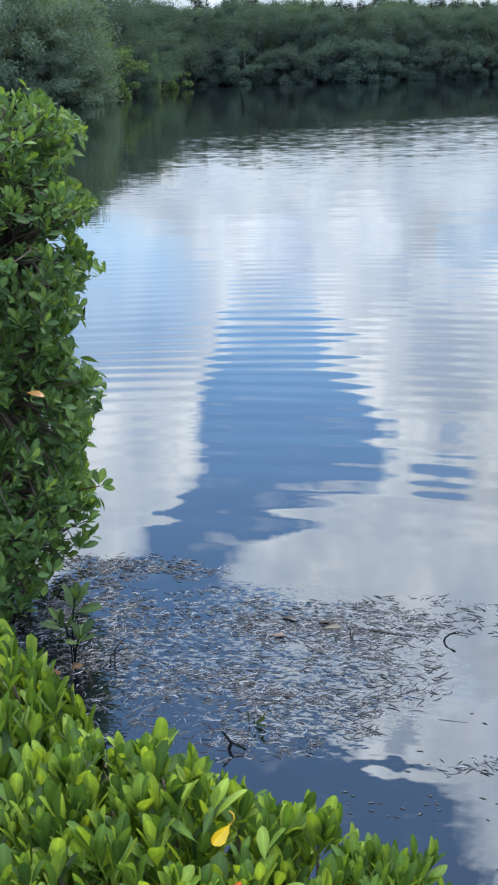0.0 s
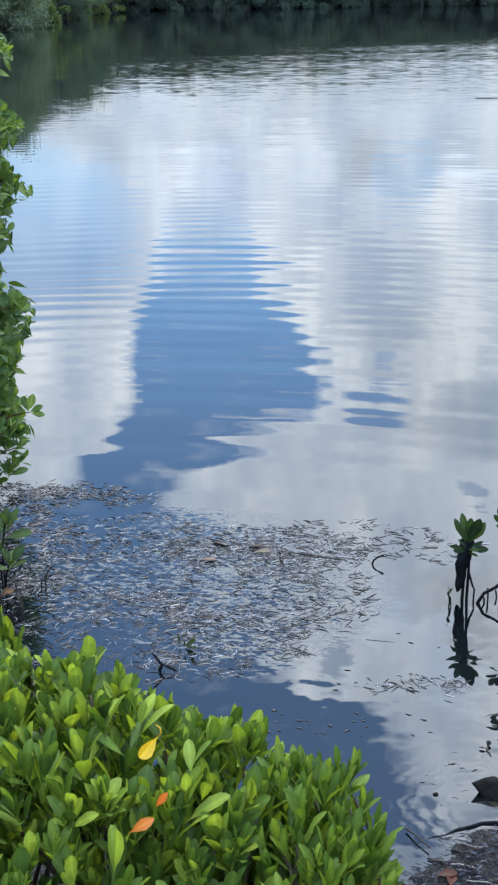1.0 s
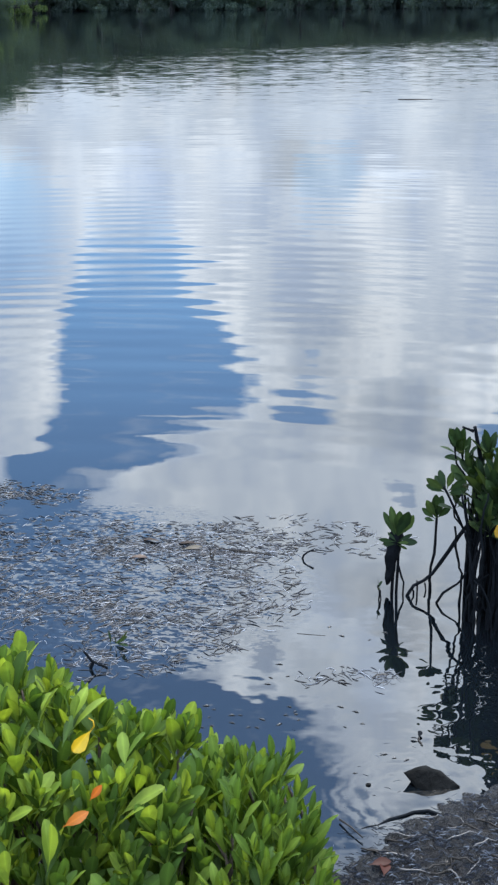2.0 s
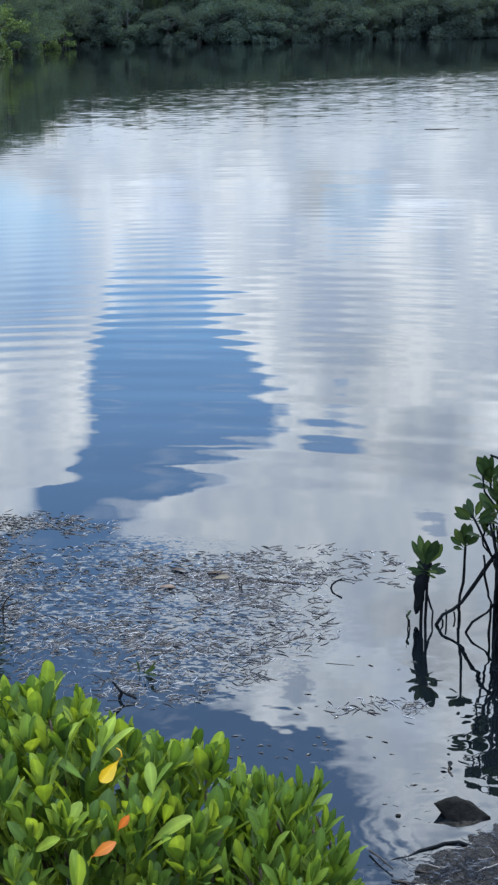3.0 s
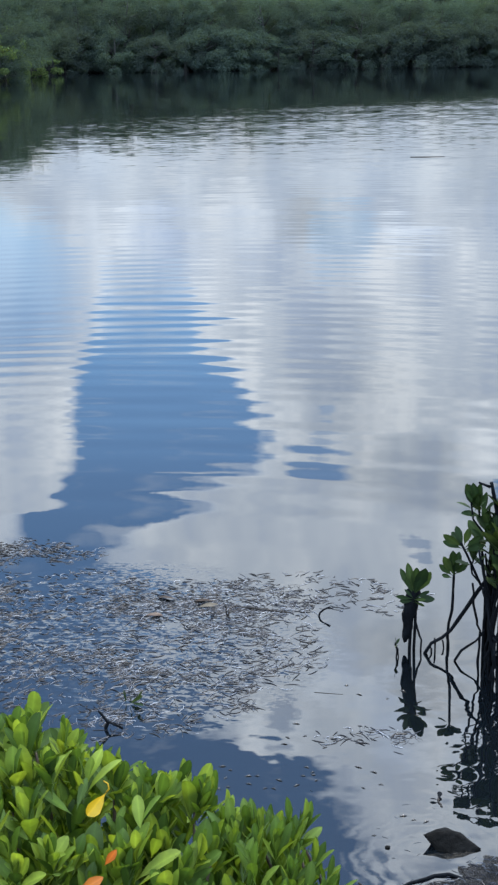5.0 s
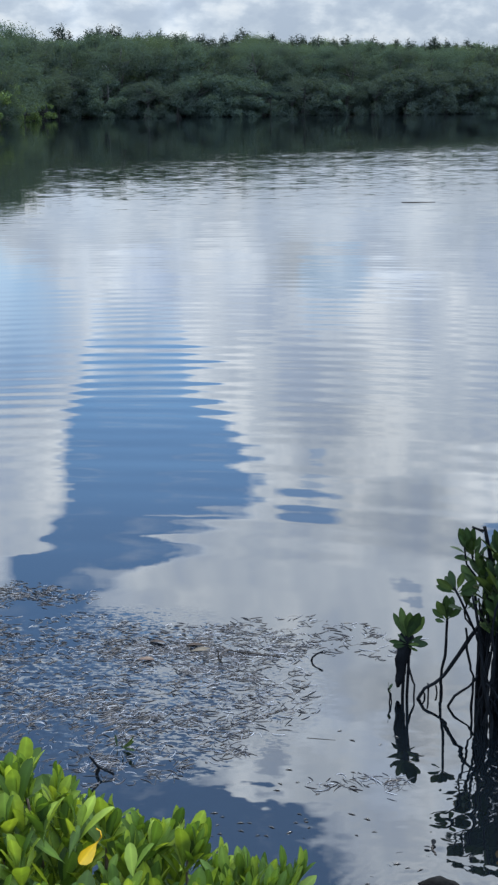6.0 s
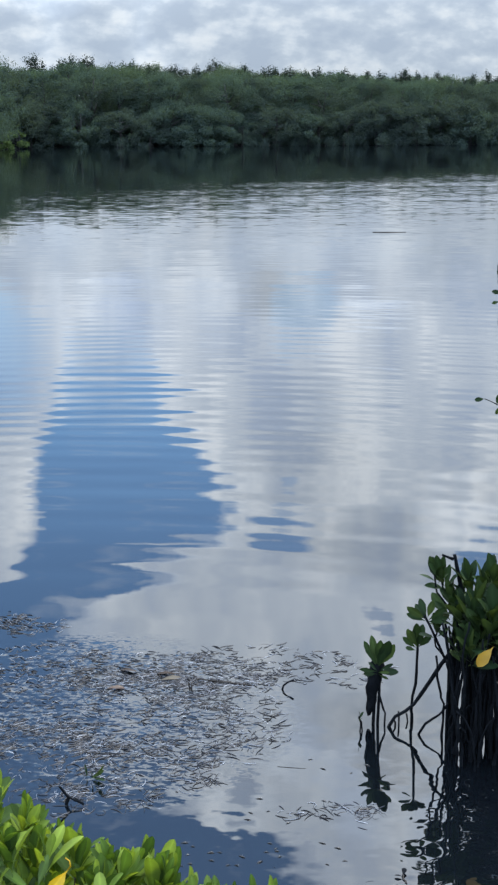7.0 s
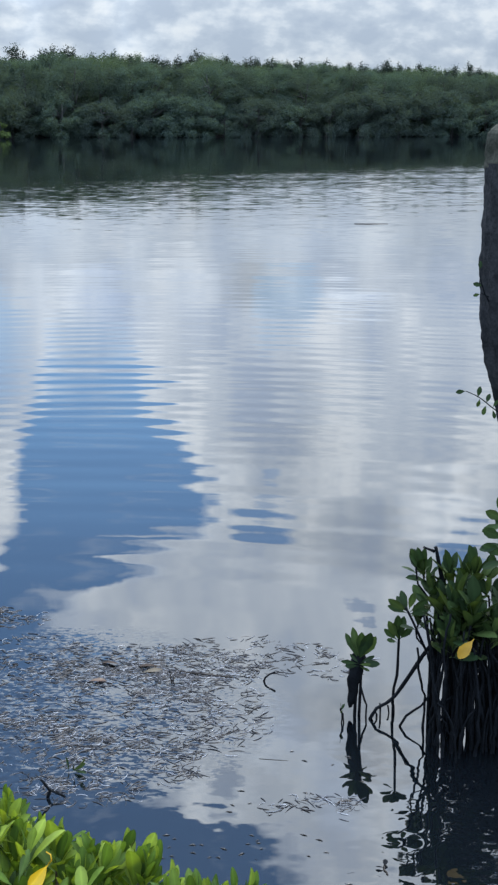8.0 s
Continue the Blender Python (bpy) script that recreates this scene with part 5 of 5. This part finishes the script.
def rock():
    """Wedge of dark stone: an undercut prow, a flat top that rises to a ridge, then a long slope into the mud."""
    bm = bmesh.new()
    corners = ((-0.090, -0.002, 0.040), (-0.078, 0.022, 0.036), (-0.015, 0.030, 0.052), (0.006, 0.004, 0.060), (0.030, 0.014, 0.050), (0.052, -0.004, 0.016), (0.098, -0.012, 0.004), (-0.048, -0.030, 0.0),
               (-0.004, -0.046, -0.006), (0.060, -0.036, -0.012), (0.0, 0.042, -0.012), (0.09, 0.02, -0.012), (-0.052, 0.016, -0.012), (-0.040, -0.020, -0.014))
    for c in corners:
        bm.verts.new(c)
    bmesh.ops.convex_hull(bm, input=bm.verts)
    bmesh.ops.subdivide_edges(bm, edges=bm.edges, cuts=5, use_grid_fill=True)
    for v in bm.verts:
        n = v.co * 26.0
        v.co += Vector((noise.noise(n), noise.noise(n + Vector((7, 0, 0))), noise.noise(n + Vector((0, 9, 0))))) * 0.005 + Vector((0, 0, 0.0018)) * noise.noise(v.co * 120.0)
    me = bpy.data.meshes.new("rock")
    bm.to_mesh(me)
    bm.free()
    me.materials.append(STONE)
    me.polygons.foreach_set("use_smooth", [True] * len(me.polygons))
    ob = new("rock", me)
    ob.matrix_basis = pose(0.414, 3.252, -0.002, 0, 0, -6) @ Matrix.Scale(0.86, 4)
    tagged(ob, "small dark wet rock at the lake's edge", "rock")


def shore_litter():
    rng = random.Random(44)
    vs, fs, n = [], [], 0
    for k in range(7200):
        x, y = 0.5 + rng.gauss(0, 0.34), 2.88 + rng.gauss(0, 0.24)
        if noise.noise(Vector((x * 5, y * 5, 3.0))) < -0.15 and rng.random() < 0.7:
            continue
        if y > 2.98 + 0.4 * x and rng.random() < 0.85:
            continue
        h = ground_height(x, y)
        if h < -0.006 and rng.random() < 0.8:
            continue
        h = max(0.0, h)
        wet = h < 0.004
        v, f = blade(rng, 0, 0, 0.0 if wet else 0.003, rng.uniform(-1.2, 1.2), rng.uniform(0.007, 0.026), rng.uniform(0.0005, 0.0012), rng.gauss(0, 0.6))
        vs += [(a + x, b + y, c + h + (0.0 if wet else 0.003)) for a, b, c in v]
        fs += [tuple(i + n for i in q) for q in f]
        n += len(v)
    tagged(new("shore_litter", mesh_from("shore_litter", vs, fs, WRACK, False)), "washed-up seagrass and twigs on wet mud", "litter", kind="stuff")
    rl = mesh_from("fallen_leaf", *leaf_shape(0.06, 0.03, 0.15, 0.25), RED_LEAF)
    for x, y, a in ((0.215, 2.84, 0.3), (0.25, 2.80, 1.4)):
        ob = new("fallen_leaf", rl)
        ob.matrix_basis = aim((x, y, max(0, ground_height(x, y)) + 0.012), (math.cos(a), math.sin(a), 0.1), 0.2)
        tagged(ob, "red-brown fallen leaf on the mud", "leaf", "fallen leaves")


floating_litter()
specks()
stick("curved_stick", [(0.064, 4.80, -0.02), (0.059, 4.80, 0.0), (0.064, 4.80, 0.016), (0.080, 4.80, 0.03), (0.104, 4.80, 0.041)], 0.0046, 0.0034, "thin dark curved stick rising out of the water", ROOT)
hook = empty("hooked_stick", (-0.65, 3.90, 0.0), "dark hooked stick poking out of the water", "stick")
stems(hook, random.Random(57), [([(-0.682, 3.90, 0.066), (-0.668, 3.90, 0.046), (-0.654, 3.90, 0.030), (-0.656, 3.90, 0.008), (-0.664, 3.90, -0.03)], 0.0035, 0.0065),
                                ([(-0.654, 3.90, 0.030), (-0.636, 3.895, 0.022), (-0.616, 3.89, 0.016), (-0.600, 3.885, 0.010)], 0.0045, 0.004)], ROOT, "branch")
stick("long_stick", [(-0.28, 4.885, 0.002), (-0.17, 4.86, 0.003), (-0.06, 4.83, 0.001)], 0.004, 0.003, "long thin brown stick among floating seagrass")
stick("straight_twig", [(0.035, 4.165, 0.0), (0.08, 4.158, 0.0005), (0.135, 4.15, 0.0)], 0.0014, 0.0009, "straight thin twig floating on the water")
stick("drifting_branch", [(2.02, 25.5, 0.0), (2.3, 25.47, 0.004), (2.66, 25.5, 0.0)], 0.010, 0.007, "dark branch drifting far out on the lake")
for x, y, a, size, mat, what in ((-0.43, 4.87, 0.35, 0.095, TAN_LEAF, "pale tan dead leaf floating among seagrass"), (-0.52, 4.95, 2.8, 0.085, DEAD_LEAF, "dark brown dead leaf floating among seagrass"),
                                 (-0.635, 4.79, 0.2, 0.075, RUSSET_LEAF, "reddish-brown dead leaf floating among seagrass"), (-0.36, 4.93, 3.0, 0.09, DEAD_LEAF, "dark brown dead leaf floating among seagrass")):
    fl = new("floating_leaf", with_rib(mesh_from("floating_leaf", *leaf_shape(size, 0.4 * size, 0.12, 0.35), mat)))
    fl.matrix_basis = aim((x, y, 0.006), (math.cos(a), math.sin(a), 0.03), 0.1)
    tagged(fl, what, "leaf", "floating dead leaves")
sprig = empty("floating_sprig", (-0.59, 4.07, 0.0), "small dark green waterlogged sprig among the seagrass", "plant")
leaf_parts(sprig, random.Random(51), rosette(random.Random(52), (-0.59, 4.06, 0.012), (0.5, -0.3, 0.35), 6, 0.06, (0.3, 1.2)), CLUMP_LEAF, NARROW)
tuft = empty("twig_tuft", (-0.30, 4.78, 0.0), "upright dark twigs sticking out of the water", "twigs")
stems(tuft, random.Random(53), [([(-0.305, 4.78, 0.05), (-0.304, 4.78, -0.03)], 0.002, 0.003), ([(-0.295, 4.775, 0.035), (-0.30, 4.775, -0.03)], 0.002, 0.003), ([(-0.31, 4.77, 0.03), (-0.29, 4.77, 0.0)], 0.002, 0.002)], TWIG, "twig")
rock()
shore_litter()

sprout = empty("floating_propagule", (0.403, 3.475, 0.0), "small dark two-leaved mangrove sprout floating on the water", "plant")
stems(sprout, random.Random(54), [([(0.41, 3.45, 0.0), (0.405, 3.47, 0.002), (0.401, 3.49, 0.006)], 0.003, 0.002)], TWIG)
leaf_parts(sprout, random.Random(55), [aim((0.402, 3.485, 0.006), (0.25, 0.9, 0.2), 0.2) @ Matrix.Scale(0.035, 4), aim((0.402, 3.48, 0.005), (-0.9, 0.25, 0.1), 0.2) @ Matrix.Scale(0.026, 4)], ROOT, BROAD)
stick("shore_twig", [(0.147, 3.065, 0.008), (0.175, 3.025, 0.014), (0.206, 2.98, 0.012)], 0.003, 0.002, "dark wet twig on the muddy edge")
# dark tube added to stand in for the wrack strip at the mud's edge
stick("wrack_strip", [(0.195, 3.03, -0.003), (0.225, 3.045, 0.0), (0.25, 3.052, -0.002), (0.285, 3.078, 0.002), (0.33, 3.096, 0.003), (0.355, 3.112, 0.002), (0.395, 3.116, 0.004), (0.424, 3.10, 0.003), (0.446, 3.05, 0.002)], 0.0025, 0.0055, "dark strip of wet wrack curving along the muddy edge", ROOT)
wrng = random.Random(61)
for k in range(30):
    x, y = wrng.uniform(0.20, 0.66), wrng.uniform(2.80, 3.09)
    a, pts = wrng.uniform(-0.7, 0.7), []
    for q in range(6):
        pts.append((x, y, max(0.0, ground_height(x, y)) + 0.004))
        x, y, a = x + 0.018 * math.cos(a), y + 0.018 * math.sin(a), a + wrng.gauss(0.0, 0.55)
    strand = stick("seaweed_strand", pts, 0.0028, 0.0014, *(("pale wet curling seagrass strand on dark mud", STRAND) if k % 3 == 0 else ("dark wet curling seagrass strand on mud", TWIG)))
    tagged(strand, category="seaweed", group="washed-up seagrass strands")
pebble = bmesh.new()
bmesh.ops.create_icosphere(pebble, subdivisions=3, radius=1.0)
for v in pebble.verts:
    v.co = Vector((v.co.x * 0.008, v.co.y * 0.006, v.co.z * 0.004)) * (1 + 0.25 * noise.noise(v.co * 1.8))
pm = bpy.data.meshes.new("pebble")
pebble.to_mesh(pm)
pebble.free()
pm.materials.append(STONE)
peb = new("pebble", pm)
peb.location = (0.236, 3.242, 0.002)
tagged(peb, "small dark wet pebble at the water's edge", "pebble")

thicket = empty("dead_twigs", (-1.36, 4.28, 0.0), "tangle of dead brown twigs and withered leaves in shallow water", "twigs")
trng = random.Random(56)
dead = []
for k in range(22):
    x, y = -1.36 + trng.gauss(0, 0.09), 4.28 + trng.gauss(0, 0.12)
    top_z = trng.uniform(0.03, 0.14)
    dead.append(([(x + trng.uniform(-0.08, 0.08), y + trng.uniform(-0.05, 0.05), top_z), (x + trng.uniform(-0.03, 0.03), y, top_z * 0.5), (x, y, -0.1)], 0.002, 0.0035))
stems(thicket, trng, dead, TWIG, "twig")
wl = mesh_from("withered_leaf", *leaf_shape(0.08, 0.036, 0.25, 0.3), ORANGE_BROWN)
for x, y, z, a in ((-1.42, 4.27, 0.06, 0.4), (-1.35, 4.22, 0.04, 2.6), (-1.32, 4.33, 0.05, 1.2)):
    part("withered_leaf", wl, thicket, "withered orange-brown leaf", aim(Vector((x, y, z)) - thicket.location, (math.cos(a), math.sin(a), 0.15), 0.3))
